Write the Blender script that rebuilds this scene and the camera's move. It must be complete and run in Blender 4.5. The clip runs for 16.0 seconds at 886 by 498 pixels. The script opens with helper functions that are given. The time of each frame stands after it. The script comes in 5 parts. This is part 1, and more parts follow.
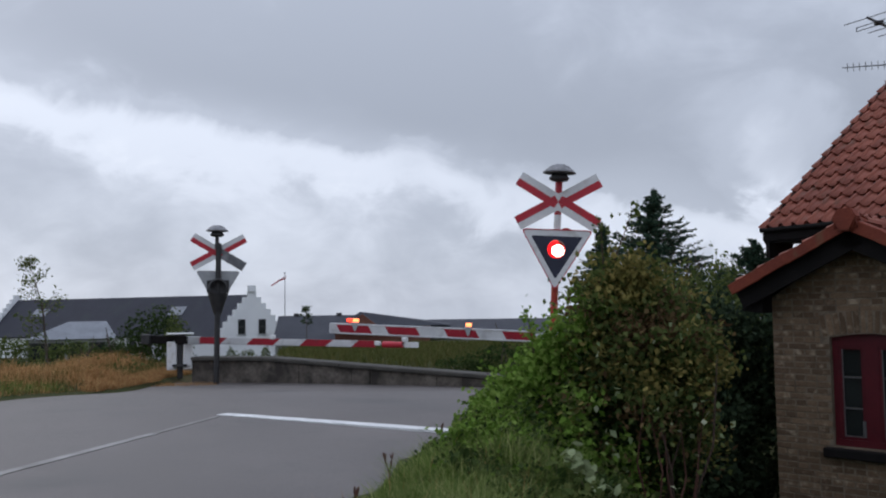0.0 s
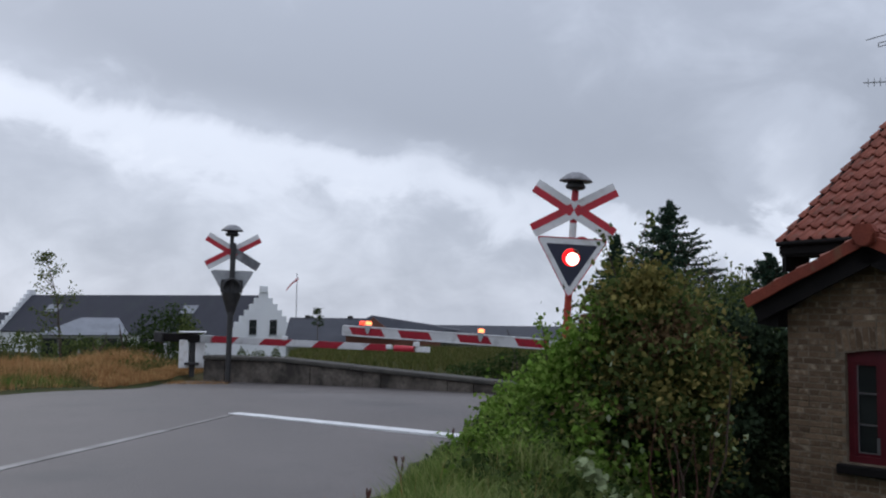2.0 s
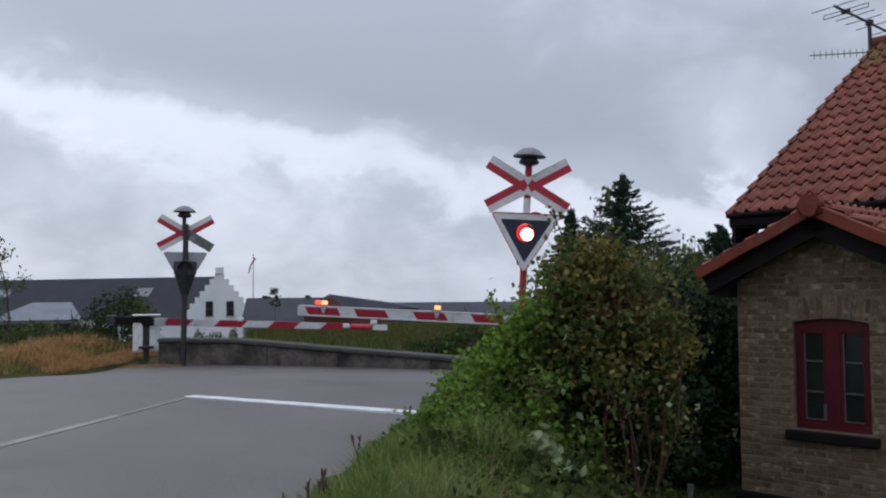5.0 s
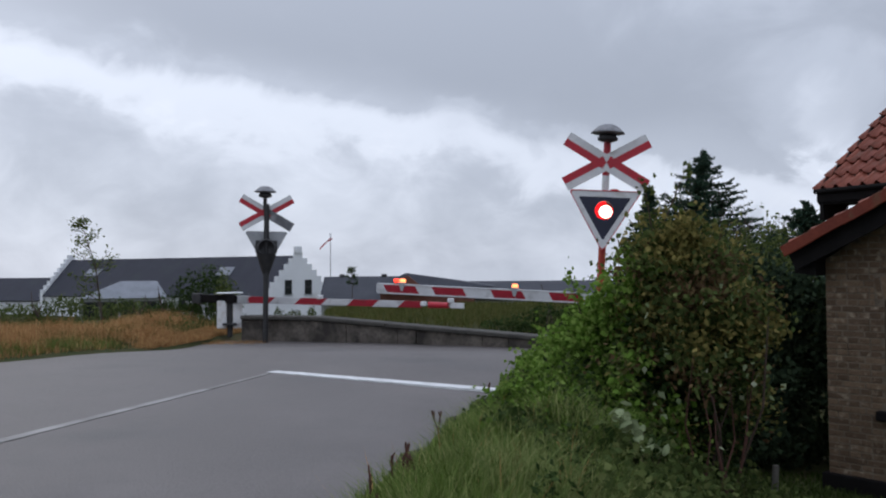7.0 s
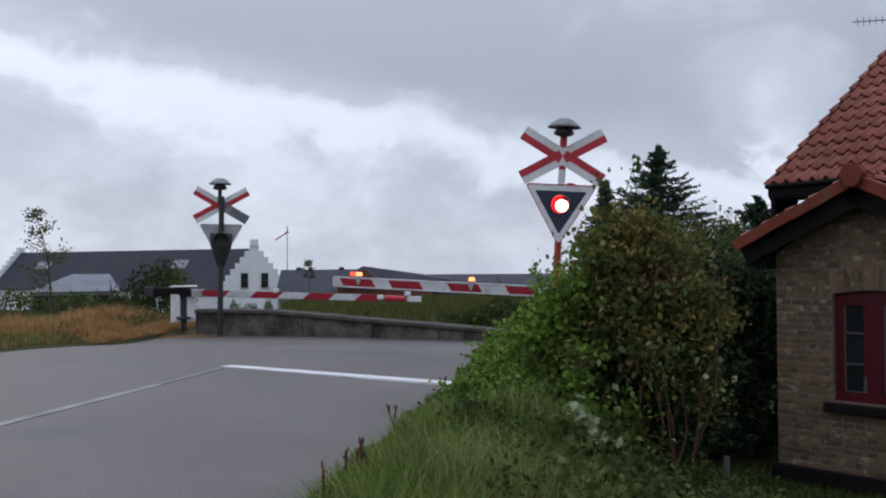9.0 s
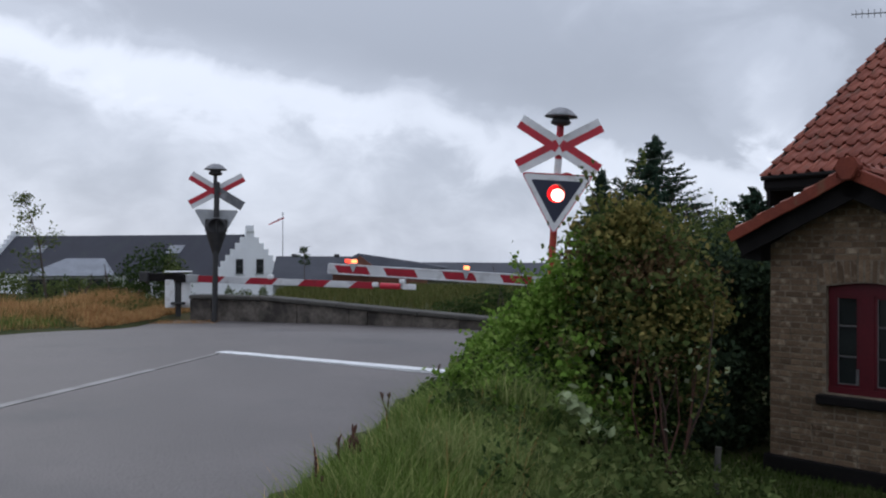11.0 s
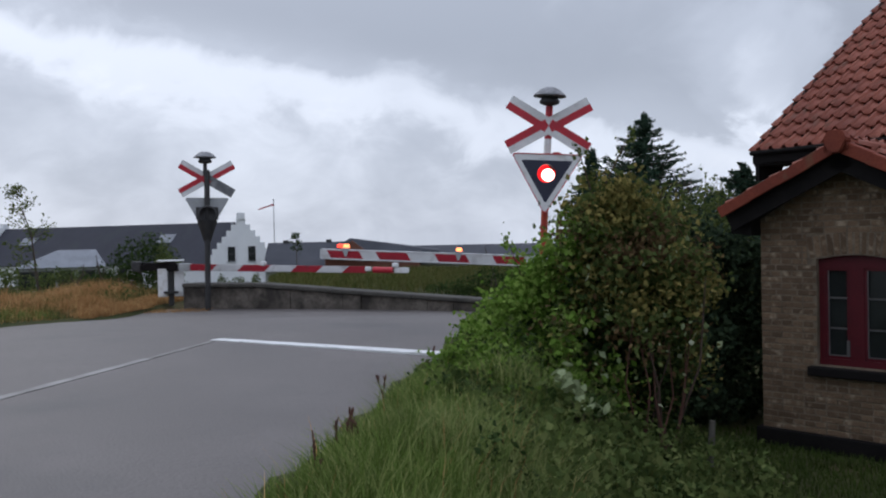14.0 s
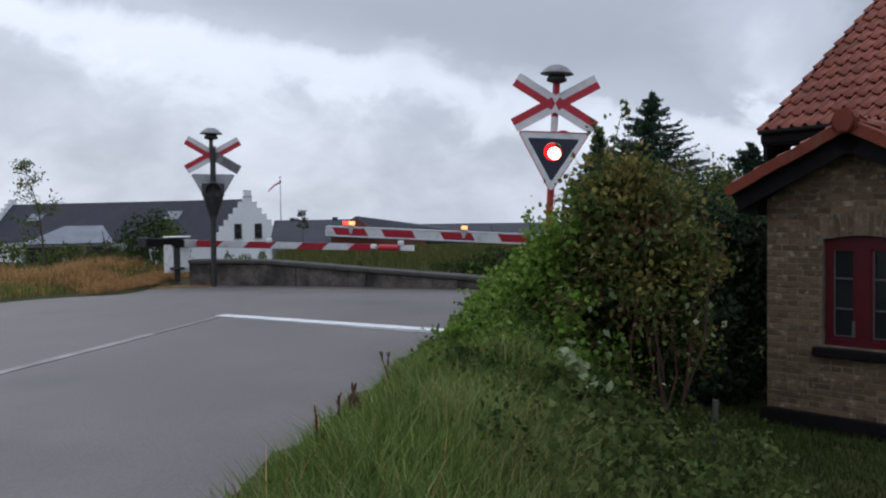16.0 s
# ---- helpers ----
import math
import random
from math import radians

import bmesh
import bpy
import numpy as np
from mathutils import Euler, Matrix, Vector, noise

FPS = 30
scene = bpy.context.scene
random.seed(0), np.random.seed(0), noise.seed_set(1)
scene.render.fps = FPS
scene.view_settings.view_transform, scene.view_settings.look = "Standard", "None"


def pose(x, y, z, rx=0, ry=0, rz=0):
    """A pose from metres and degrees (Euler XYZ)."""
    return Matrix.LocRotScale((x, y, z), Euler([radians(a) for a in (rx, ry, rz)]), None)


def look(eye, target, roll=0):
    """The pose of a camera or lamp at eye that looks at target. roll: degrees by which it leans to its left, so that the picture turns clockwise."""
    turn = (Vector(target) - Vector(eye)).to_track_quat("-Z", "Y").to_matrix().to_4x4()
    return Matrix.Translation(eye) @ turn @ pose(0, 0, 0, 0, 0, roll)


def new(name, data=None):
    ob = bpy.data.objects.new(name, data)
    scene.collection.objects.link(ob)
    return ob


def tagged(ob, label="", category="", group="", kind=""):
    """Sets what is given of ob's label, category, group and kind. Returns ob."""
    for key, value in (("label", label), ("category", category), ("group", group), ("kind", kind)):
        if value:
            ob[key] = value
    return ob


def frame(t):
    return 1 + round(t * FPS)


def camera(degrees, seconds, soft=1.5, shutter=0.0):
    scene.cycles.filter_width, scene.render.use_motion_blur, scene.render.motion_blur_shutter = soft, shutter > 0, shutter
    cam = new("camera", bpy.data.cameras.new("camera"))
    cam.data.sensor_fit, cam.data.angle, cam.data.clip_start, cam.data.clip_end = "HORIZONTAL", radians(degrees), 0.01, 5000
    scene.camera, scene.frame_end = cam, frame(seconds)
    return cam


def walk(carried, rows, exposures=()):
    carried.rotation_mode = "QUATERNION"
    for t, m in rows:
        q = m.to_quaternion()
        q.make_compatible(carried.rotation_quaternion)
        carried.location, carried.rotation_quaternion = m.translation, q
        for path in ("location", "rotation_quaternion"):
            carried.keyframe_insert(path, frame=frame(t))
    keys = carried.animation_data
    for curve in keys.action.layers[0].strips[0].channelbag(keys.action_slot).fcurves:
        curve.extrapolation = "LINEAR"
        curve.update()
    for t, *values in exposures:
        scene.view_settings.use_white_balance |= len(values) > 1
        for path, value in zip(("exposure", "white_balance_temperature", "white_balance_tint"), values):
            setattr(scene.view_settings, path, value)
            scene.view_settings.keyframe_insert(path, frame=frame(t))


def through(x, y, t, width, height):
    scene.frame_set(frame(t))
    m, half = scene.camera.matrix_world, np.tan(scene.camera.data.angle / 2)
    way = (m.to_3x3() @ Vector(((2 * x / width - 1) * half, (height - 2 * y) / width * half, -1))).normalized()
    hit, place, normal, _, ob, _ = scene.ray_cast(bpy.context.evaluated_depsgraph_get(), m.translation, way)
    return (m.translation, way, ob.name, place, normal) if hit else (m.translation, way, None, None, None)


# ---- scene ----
# camera: held by hand on the grass verge, nearly still, turning a little
cam = camera(52.77, 16.0, soft=2.1)
# seconds, x, y, z, yaw, tilt, roll
PATH = [
    (0.0, 0.013, -0.017, 1.507, 0.02, 93.86, 0.83),
    (0.5, -0.003, -0.008, 1.500, 0.33, 94.66, -0.42),
    (1.0, -0.012, -0.016, 1.495, -0.46, 95.08, -0.99),
    (1.5, -0.020, -0.022, 1.503, -0.97, 95.18, -1.19),
    (2.0, -0.025, -0.028, 1.496, 0.70, 94.23, -0.71),
    (2.5, 0.006, 0.008, 1.504, -2.21, 94.49, -0.71),
    (3.0, 0.009, 0.001, 1.500, -2.94, 95.00, -0.88),
    (3.5, 0.014, 0.010, 1.509, -3.68, 95.05, -1.34),
    (4.0, 0.000, 0.000, 1.500, -3.80, 94.80, -1.00),
    (4.5, 0.017, 0.009, 1.494, -3.19, 93.52, -0.49),
    (5.0, 0.016, -0.013, 1.501, -1.95, 92.76, 0.50),
    (5.2, -0.031, -0.048, 1.486, -0.27, 92.69, 0.75),
    (7.5, -0.027, -0.031, 1.490, 2.87, 91.31, 0.51),
    (8.0, -0.030, -0.026, 1.483, 2.24, 91.69, -0.11),
    (8.5, 0.004, 0.030, 1.487, -0.71, 91.35, -1.08),
    (9.0, -0.009, -0.006, 1.493, 0.14, 90.99, 0.46),
    (11.5, -0.003, 0.008, 1.495, -0.27, 90.19, -0.33),
    (12.0, -0.005, 0.013, 1.493, -0.47, 90.33, -0.32),
    (12.5, -0.010, 0.002, 1.487, -0.67, 89.98, -0.19),
    (13.0, -0.006, -0.035, 1.495, 0.27, 87.89, 1.24),
    (13.5, 0.005, -0.019, 1.496, -0.40, 88.78, 1.60),
    (14.0, -0.005, -0.026, 1.490, -0.67, 89.11, 1.22),
    (14.5, 0.000, -0.022, 1.487, 0.83, 87.53, 1.65),
    (15.0, 0.015, -0.011, 1.480, -0.40, 87.57, 1.44),
    (15.5, 0.007, -0.018, 1.482, -0.13, 87.37, 1.27),
    (16.0, 0.012, -0.010, 1.474, -0.25, 87.76, 0.80),
]
walk(cam, [(t, pose(x, y, z, tilt, roll, yaw)) for t, x, y, z, yaw, tilt, roll in PATH], [(0.0, 0.05), (5.0, 0.08), (8.0, 0.1), (12.5, 0.15), (16.0, 0.14)])

# ---- world and light: a heavy overcast evening sky ----
world = bpy.data.worlds.new("overcast_sky")
scene.world = world
world.use_nodes = True


def set_stops(ramp, stops):
    """Give a colour ramp these stops, in order of place."""
    els = ramp.color_ramp.elements
    while len(els) > 1:
        els.remove(els[-1])
    els[0].position, els[0].color = stops[0][0], (*stops[0][1], 1)
    for p, c in stops[1:]:
        e = els.new(p)
        e.color = (*c, 1)


def build_sky():
    nt = world.node_tree
    nt.nodes.clear()
    n, l = nt.nodes.new, nt.links.new
    out, bg = n("ShaderNodeOutputWorld"), n("ShaderNodeBackground")
    co, sep = n("ShaderNodeTexCoord"), n("ShaderNodeSeparateXYZ")
    l(co.outputs["Generated"], sep.inputs[0])

    def math_node(op, a, b):
        m = n("ShaderNodeMath")
        m.operation = op
        for i, v in enumerate((a, b)):
            if isinstance(v, (int, float)):
                m.inputs[i].default_value = v
            else:
                l(v, m.inputs[i])
        return m.outputs[0]

    up = math_node("MAXIMUM", sep.outputs[2], 0.0)
    lift = math_node("ADD", up, 0.6)
    px, py = math_node("DIVIDE", sep.outputs[0], lift), math_node("DIVIDE", sep.outputs[1], lift)
    flat = n("ShaderNodeCombineXYZ")
    l(px, flat.inputs[0])
    l(py, flat.inputs[1])
    shift = n("ShaderNodeMapping")
    shift.inputs["Location"].default_value = SKY_SHIFT
    l(flat.outputs[0], shift.inputs[0])

    def clouds(scale, detail, rough, distortion):
        t = n("ShaderNodeTexNoise")
        t.inputs["Scale"].default_value, t.inputs["Detail"].default_value = scale, detail
        t.inputs["Roughness"].default_value, t.inputs["Distortion"].default_value = rough, distortion
        l(shift.outputs[0], t.inputs["Vector"])
        return t.outputs["Fac"]

    big, small, wisps = clouds(1.9, 2.0, 0.5, 0.3), clouds(5.2, 6.0, 0.55, 0.5), clouds(11.0, 5.0, 0.55, 0.8)

    def centred(f, gain):
        return math_node("MULTIPLY", math_node("SUBTRACT", f, 0.5), gain)

    def total(*terms):
        out_value = terms[0]
        for term in terms[1:]:
            out_value = math_node("ADD", out_value, term)
        return out_value

    # a dark cloud bank overhead whose ragged lower edge sinks towards +x, with a bright rim under it
    edge = total(math_node("MULTIPLY", sep.outputs[0], -0.19), 0.158)
    over = total(math_node("SUBTRACT", sep.outputs[2], edge), centred(small, 0.13), centred(wisps, 0.05))
    shade = n("ShaderNodeFloatCurve")
    spread_in = n("ShaderNodeMapRange")
    for key, v in (("From Min", -0.3), ("From Max", 0.5), ("To Min", 0.0), ("To Max", 1.0)):
        spread_in.inputs[key].default_value = v
    l(over, spread_in.inputs["Value"])
    curve = shade.mapping.curves[0]
    for k, (p, v) in enumerate(SKY_PROFILE):
        if k in (0, 1):
            curve.points[k].location = (p, v)
    for p, v in SKY_PROFILE[2:]:
        curve.points.new(p, v)
    shade.mapping.update()
    l(spread_in.outputs[0], shade.inputs["Value"])
    # a thinner place in the bank
    gap = n("ShaderNodeVectorMath")
    gap.operation = "DISTANCE"
    gap.inputs[1].default_value = (0.335, 0.925, 0.165)
    l(co.outputs["Generated"], gap.inputs[0])
    thin = n("ShaderNodeMapRange")
    thin.interpolation_type = "SMOOTHSTEP"
    for key, v in (("From Min", 0.0), ("From Max", 0.1), ("To Min", 0.1), ("To Max", 0.0)):
        thin.inputs[key].default_value = v
    l(total(gap.outputs["Value"], centred(small, 0.25)), thin.inputs["Value"])
    both = total(shade.outputs[0], thin.outputs[0], centred(big, 0.16), centred(small, 0.12), centred(wisps, 0.05))
    ramp = n("ShaderNodeValToRGB")
    set_stops(ramp, [(0.36, (0.325, 0.362, 0.442)), (0.44, (0.43, 0.475, 0.572)), (0.53, (0.66, 0.715, 0.835)), (0.61, (0.97, 1.015, 1.1))])
    ramp.color_ramp.interpolation = "EASE"
    l(both, ramp.inputs[0])
    sky = n("ShaderNodeTexSky")
    sky.sky_type, sky.sun_disc = "NISHITA", False
    sky.sun_elevation, sky.sun_rotation = radians(31), radians(-37)
    dim = n("ShaderNodeVectorMath")
    dim.operation = "SCALE"
    dim.inputs["Scale"].default_value = 0.08
    l(sky.outputs[0], dim.inputs[0])
    mix = n("ShaderNodeMix")
    mix.data_type = "RGBA"
    mix.inputs["Factor"].default_value = 0.97
    l(dim.outputs[0], mix.inputs["A"])
    l(ramp.outputs[0], mix.inputs["B"])
    # an overcast dome is brighter towards the zenith
    rise = math_node("ADD", 1.0, math_node("MULTIPLY", math_node("POWER", up, 1.6), 1.95))
    gain = n("ShaderNodeVectorMath")
    gain.operation = "SCALE"
    l(mix.outputs["Result"], gain.inputs[0])
    l(rise, gain.inputs["Scale"])
    l(gain.outputs[0], bg.inputs[0])
    bg.inputs[1].default_value = 1.0
    l(bg.outputs[0], out.inputs[0])


SKY_SHIFT = (0.35, 0.1, 0.0)
# cloud brightness against the height over the bank's lower edge
SKY_PROFILE = [(0.0, 0.49), (1.0, 0.405), (0.2, 0.482), (0.285, 0.482), (0.34, 0.528), (0.37, 0.49), (0.41, 0.397), (0.5, 0.365), (0.7, 0.388)]
build_sky()

sun_lamp = bpy.data.lights.new("sun", "SUN")
sun_lamp.energy, sun_lamp.angle, sun_lamp.color = 0.3, radians(25), (1.0, 0.96, 0.9)
sun = new("sun", sun_lamp)
sun.matrix_world = look((0, 0, 30), (6, -8, 24))


# ---- materials ----
def mat(name, a, b, scale=6.0, rough=0.7, metal=0.0, bump=0.3, fine=60.0, spread=0.25, spec=0.5, stain=None, stain_scale=1.2, island=False, object_random=False, emit=0.0):
    """Two colours mixed by coarse and fine noise, with stains and fine relief."""
    m = bpy.data.materials.new(name)
    m.use_nodes = True
    nt = m.node_tree
    n, l = nt.nodes.new, nt.links.new
    sh = nt.nodes["Principled BSDF"]
    co = n("ShaderNodeTexCoord")

    where = co.outputs["Object"]
    if object_random:
        info, add, far = n("ShaderNodeObjectInfo"), n("ShaderNodeVectorMath"), n("ShaderNodeMath")
        far.operation = "MULTIPLY"
        far.inputs[1].default_value = 40.0
        l(info.outputs["Random"], far.inputs[0])
        l(where, add.inputs[0])
        l(far.outputs[0], add.inputs[1])
        where = add.outputs[0]

    def tex(s, d=4.0):
        t = n("ShaderNodeTexNoise")
        t.inputs["Scale"].default_value, t.inputs["Detail"].default_value = s, d
        l(where, t.inputs["Vector"])
        return t.outputs["Fac"]

    def mixed(f, x, y):
        k = n("ShaderNodeMix")
        k.data_type = "RGBA"
        l(f, k.inputs["Factor"])
        for s, v in (("A", x), ("B", y)):
            if isinstance(v, tuple):
                k.inputs[s].default_value = (*v, 1)
            else:
                l(v, k.inputs[s])
        return k.outputs["Result"]

    def spread_out(f, low, high):
        r = n("ShaderNodeMapRange")
        r.inputs["From Min"].default_value, r.inputs["From Max"].default_value = low, high
        l(f, r.inputs["Value"])
        return r.outputs[0]

    coarse, grain = tex(scale), tex(fine, 6.0)
    if island or object_random:
        g = n("ShaderNodeNewGeometry") if island else n("ShaderNodeObjectInfo")
        rnd = g.outputs["Random Per Island" if island else "Random"]
        half = n("ShaderNodeMath")
        half.operation = "MULTIPLY_ADD"
        half.inputs[1].default_value = 0.7
        soft = spread_out(coarse, 0.3, 0.9)
        l(rnd, half.inputs[0])
        w = n("ShaderNodeMath")
        w.operation = "MULTIPLY"
        w.inputs[1].default_value = 0.4
        l(soft, w.inputs[0])
        l(w.outputs[0], half.inputs[2])
        col = mixed(half.outputs[0], a, b)
    else:
        col = mixed(spread_out(coarse, 0.5 - spread, 0.5 + spread), a, b)
    dark = tuple(c * 0.72 for c in a)
    k = n("ShaderNodeMix")
    k.data_type = "RGBA"
    g2 = n("ShaderNodeMath")
    g2.operation = "MULTIPLY"
    g2.inputs[1].default_value = 0.45
    l(spread_out(grain, 0.42, 0.7), g2.inputs[0])
    l(g2.outputs[0], k.inputs["Factor"])
    l(col, k.inputs["A"])
    k.inputs["B"].default_value = (*dark, 1)
    col = k.outputs["Result"]
    if stain:
        col = mixed(spread_out(tex(stain_scale, 5.0), 0.56, 0.74), col, stain)
    l(col, sh.inputs["Base Color"])
    rr = n("ShaderNodeMapRange")
    rr.inputs["To Min"].default_value, rr.inputs["To Max"].default_value = max(rough - 0.12, 0.02), min(rough + 0.12, 1)
    l(coarse, rr.inputs["Value"])
    l(rr.outputs[0], sh.inputs["Roughness"])
    sh.inputs["Metallic"].default_value = metal
    sh.inputs["Specular IOR Level"].default_value = spec
    if bump:
        bp = n("ShaderNodeBump")
        bp.inputs["Strength"].default_value, bp.inputs["Distance"].default_value = bump, 0.01
        l(grain, bp.inputs["Height"])
        l(bp.outputs[0], sh.inputs["Normal"])
    if emit:
        sh.inputs["Emission Color"].default_value = (*b, 1)
        sh.inputs["Emission Strength"].default_value = emit
    return m


def leafy(name, a, b, c, through=0.25, rough=0.85):
    """Leaf colours that differ from leaf to leaf, with some light coming through."""
    m = bpy.data.materials.new(name)
    m.use_nodes = True
    nt = m.node_tree
    n, l = nt.nodes.new, nt.links.new
    sh = nt.nodes["Principled BSDF"]
    g, ramp = n("ShaderNodeNewGeometry"), n("ShaderNodeValToRGB")
    set_stops(ramp, [(0.0, a), (0.55, b), (1.0, c)])
    l(g.outputs["Random Per Island"], ramp.inputs[0])
    co, t = n("ShaderNodeTexCoord"), n("ShaderNodeTexNoise")
    t.inputs["Scale"].default_value = 2.5
    l(co.outputs["Object"], t.inputs["Vector"])
    k = n("ShaderNodeMix")
    k.data_type, k.blend_type = "RGBA", "MULTIPLY"
    mr = n("ShaderNodeMapRange")
    mr.inputs["To Min"].default_value, mr.inputs["To Max"].default_value = 0.45, 1.5
    l(t.outputs["Fac"], mr.inputs["Value"])
    k.inputs["Factor"].default_value = 1.0
    l(ramp.outputs[0], k.inputs["A"])
    l(mr.outputs[0], k.inputs["B"])
    l(k.outputs["Result"], sh.inputs["Base Color"])
    sh.inputs["Roughness"].default_value = rough
    sh.inputs["Specular IOR Level"].default_value = 0.06
    tr, mx = n("ShaderNodeBsdfTranslucent"), n("ShaderNodeMixShader")
    l(k.outputs["Result"], tr.inputs[0])
    mx.inputs[0].default_value = through
    l(sh.outputs[0], mx.inputs[1])
    l(tr.outputs[0], mx.inputs[2])
    l(mx.outputs[0], nt.nodes["Material Output"].inputs[0])
    return m


def glow(name, colour, strength):
    m = bpy.data.materials.new(name)
    m.use_nodes = True
    sh = m.node_tree.nodes["Principled BSDF"]
    sh.inputs["Base Color"].default_value = (*[c * 0.4 for c in colour], 1)
    sh.inputs["Roughness"].default_value = 0.25
    sh.inputs["Emission Color"].default_value = (*colour, 1)
    sh.inputs["Emission Strength"].default_value = strength
    return m


ASPHALT = mat("asphalt", (0.102, 0.09, 0.086), (0.16, 0.143, 0.137), 0.6, 0.6, bump=0.9, fine=42, spread=0.22, spec=0.3, stain=(0.087, 0.081, 0.08), stain_scale=0.45)
LINE = mat("road_paint", (0.75, 0.75, 0.75), (0.6, 0.6, 0.6), 3.0, 0.5, bump=0.3, fine=45, stain=(0.3, 0.3, 0.3), stain_scale=5)
LINE_WORN = mat("worn_road_paint", (0.27, 0.26, 0.252), (0.15, 0.141, 0.136), 1.6, 0.58, bump=0.5, fine=30, spread=0.18, stain=(0.13, 0.118, 0.113), stain_scale=2.6)
LINE_FAINT = mat("nearly_gone_road_paint", (0.19, 0.18, 0.172), (0.14, 0.13, 0.124), 2.0, 0.58, bump=0.3, fine=40)
SOIL = mat("soil_and_turf", (0.035, 0.05, 0.015), (0.07, 0.06, 0.03), 1.2, 0.95, bump=0.8, fine=25, spec=0.08, stain=(0.085, 0.06, 0.03), stain_scale=0.6)
CONCRETE = mat("weathered_concrete", (0.045, 0.039, 0.034), (0.165, 0.142, 0.12), 2.4, 0.85, bump=1.0, fine=13, stain=(0.03, 0.027, 0.024), stain_scale=3.2, spread=0.16, spec=0.2)
COPING = mat("dark_coping_stone", (0.05, 0.047, 0.042), (0.1, 0.092, 0.08), 3.0, 0.8, bump=0.5, fine=30, spec=0.2)
BRICK = mat("yellow_grey_brick", (0.08, 0.051, 0.032), (0.235, 0.157, 0.098), 9.0, 0.85, bump=0.8, fine=60, object_random=True, stain=(0.33, 0.26, 0.185), stain_scale=9.0, spec=0.2)
BRICK_JOINED = mat("yellow_grey_brick_rest", (0.08, 0.051, 0.032), (0.235, 0.157, 0.098), 9.0, 0.85, bump=0.8, fine=60, island=True, stain=(0.33, 0.26, 0.185), stain_scale=9.0, spec=0.2)
MORTAR = mat("lime_mortar", (0.095, 0.074, 0.052), (0.24, 0.19, 0.138), 7.0, 0.95, bump=0.6, fine=50, spec=0.2)
TILE = mat("red_clay_tile", (0.2, 0.056, 0.036), (0.36, 0.112, 0.07), 5.0, 0.62, spec=0.4, bump=0.4, fine=40, object_random=True, stain=(0.15, 0.07, 0.045), stain_scale=3.0)
TILE_MOSS = mat("mossy_clay_tile", (0.19, 0.085, 0.035), (0.29, 0.16, 0.06), 4.0, 0.75, bump=0.5, fine=40, object_random=True, stain=(0.16, 0.13, 0.04), stain_scale=5)
RIDGE = mat("red_clay_ridge_tile", (0.13, 0.027, 0.016), (0.22, 0.05, 0.027), 4.0, 0.75, spec=0.25, bump=0.5, fine=40, stain=(0.12, 0.09, 0.05), stain_scale=3)
BLACKWOOD = mat("black_tarred_board", (0.008, 0.007, 0.007), (0.014, 0.012, 0.012), 6.0, 0.7, bump=0.4, fine=40, spec=0.08)
REDWOOD = mat("dark_red_window_paint", (0.06, 0.0035, 0.008), (0.092, 0.006, 0.011), 5.0, 0.5, spec=0.3, bump=0.2, fine=60)
PUTTY = mat("grey_white_glazing_bar", (0.06, 0.056, 0.056), (0.105, 0.098, 0.098), 8.0, 0.5, bump=0.2)
PLASTER = mat("interior_plaster", (0.3, 0.28, 0.25), (0.36, 0.34, 0.3), 3.0, 0.9, bump=0.2)
SIGN_RED = mat("sign_red", (0.43, 0.01, 0.026), (0.54, 0.016, 0.036), 5.0, 0.4, bump=0.05, stain=(0.3, 0.02, 0.025), stain_scale=7)
SIGN_WHITE = mat("sign_white", (0.65, 0.65, 0.65), (0.77, 0.77, 0.77), 5.0, 0.4, bump=0.05, stain=(0.5, 0.48, 0.45), stain_scale=6)
SIGN_GREY = mat("sign_grey_back", (0.3, 0.31, 0.32), (0.42, 0.43, 0.44), 5.0, 0.5, bump=0.1, metal=0.3)
FADED = mat("faded_dark_sign_back", (0.09, 0.092, 0.1), (0.2, 0.205, 0.215), 4.0, 0.6, bump=0.1, stain=(0.34, 0.34, 0.35), stain_scale=3)
NAVY = mat("signal_background_black_blue", (0.012, 0.014, 0.035), (0.02, 0.024, 0.05), 6.0, 0.5, bump=0.05)
IRON = mat("dark_iron", (0.03, 0.03, 0.033), (0.06, 0.058, 0.056), 8.0, 0.55, bump=0.3, metal=0.4, fine=50)
IRON_TOP = mat("weathered_bell_cap", (0.12, 0.12, 0.13), (0.3, 0.3, 0.31), 9.0, 0.6, bump=0.4, fine=40)
CASE_WHITE = mat("white_machine_case", (0.7, 0.7, 0.7), (0.82, 0.82, 0.82), 4.0, 0.45, bump=0.1, stain=(0.45, 0.42, 0.37), stain_scale=4)
ORANGE_RUST = mat("flaking_red_post", (0.33, 0.03, 0.02), (0.44, 0.06, 0.025), 9.0, 0.7, bump=0.4, stain=(0.5, 0.33, 0.1), stain_scale=9)
WHITEWASH = mat("whitewashed_wall", (0.72, 0.73, 0.75), (0.82, 0.83, 0.84), 0.5, 0.85, bump=0.2, fine=12, stain=(0.6, 0.6, 0.6), stain_scale=0.4)
SLATE = mat("dark_slate_roof", (0.033, 0.034, 0.045), (0.05, 0.051, 0.064), 0.5, 0.75, bump=0.5, fine=8, stain=(0.045, 0.05, 0.055), stain_scale=0.3, spec=0.2)
SHEET = mat("pale_sheet_roof", (0.14, 0.15, 0.175), (0.23, 0.245, 0.275), 0.8, 0.5, bump=0.2, fine=10)
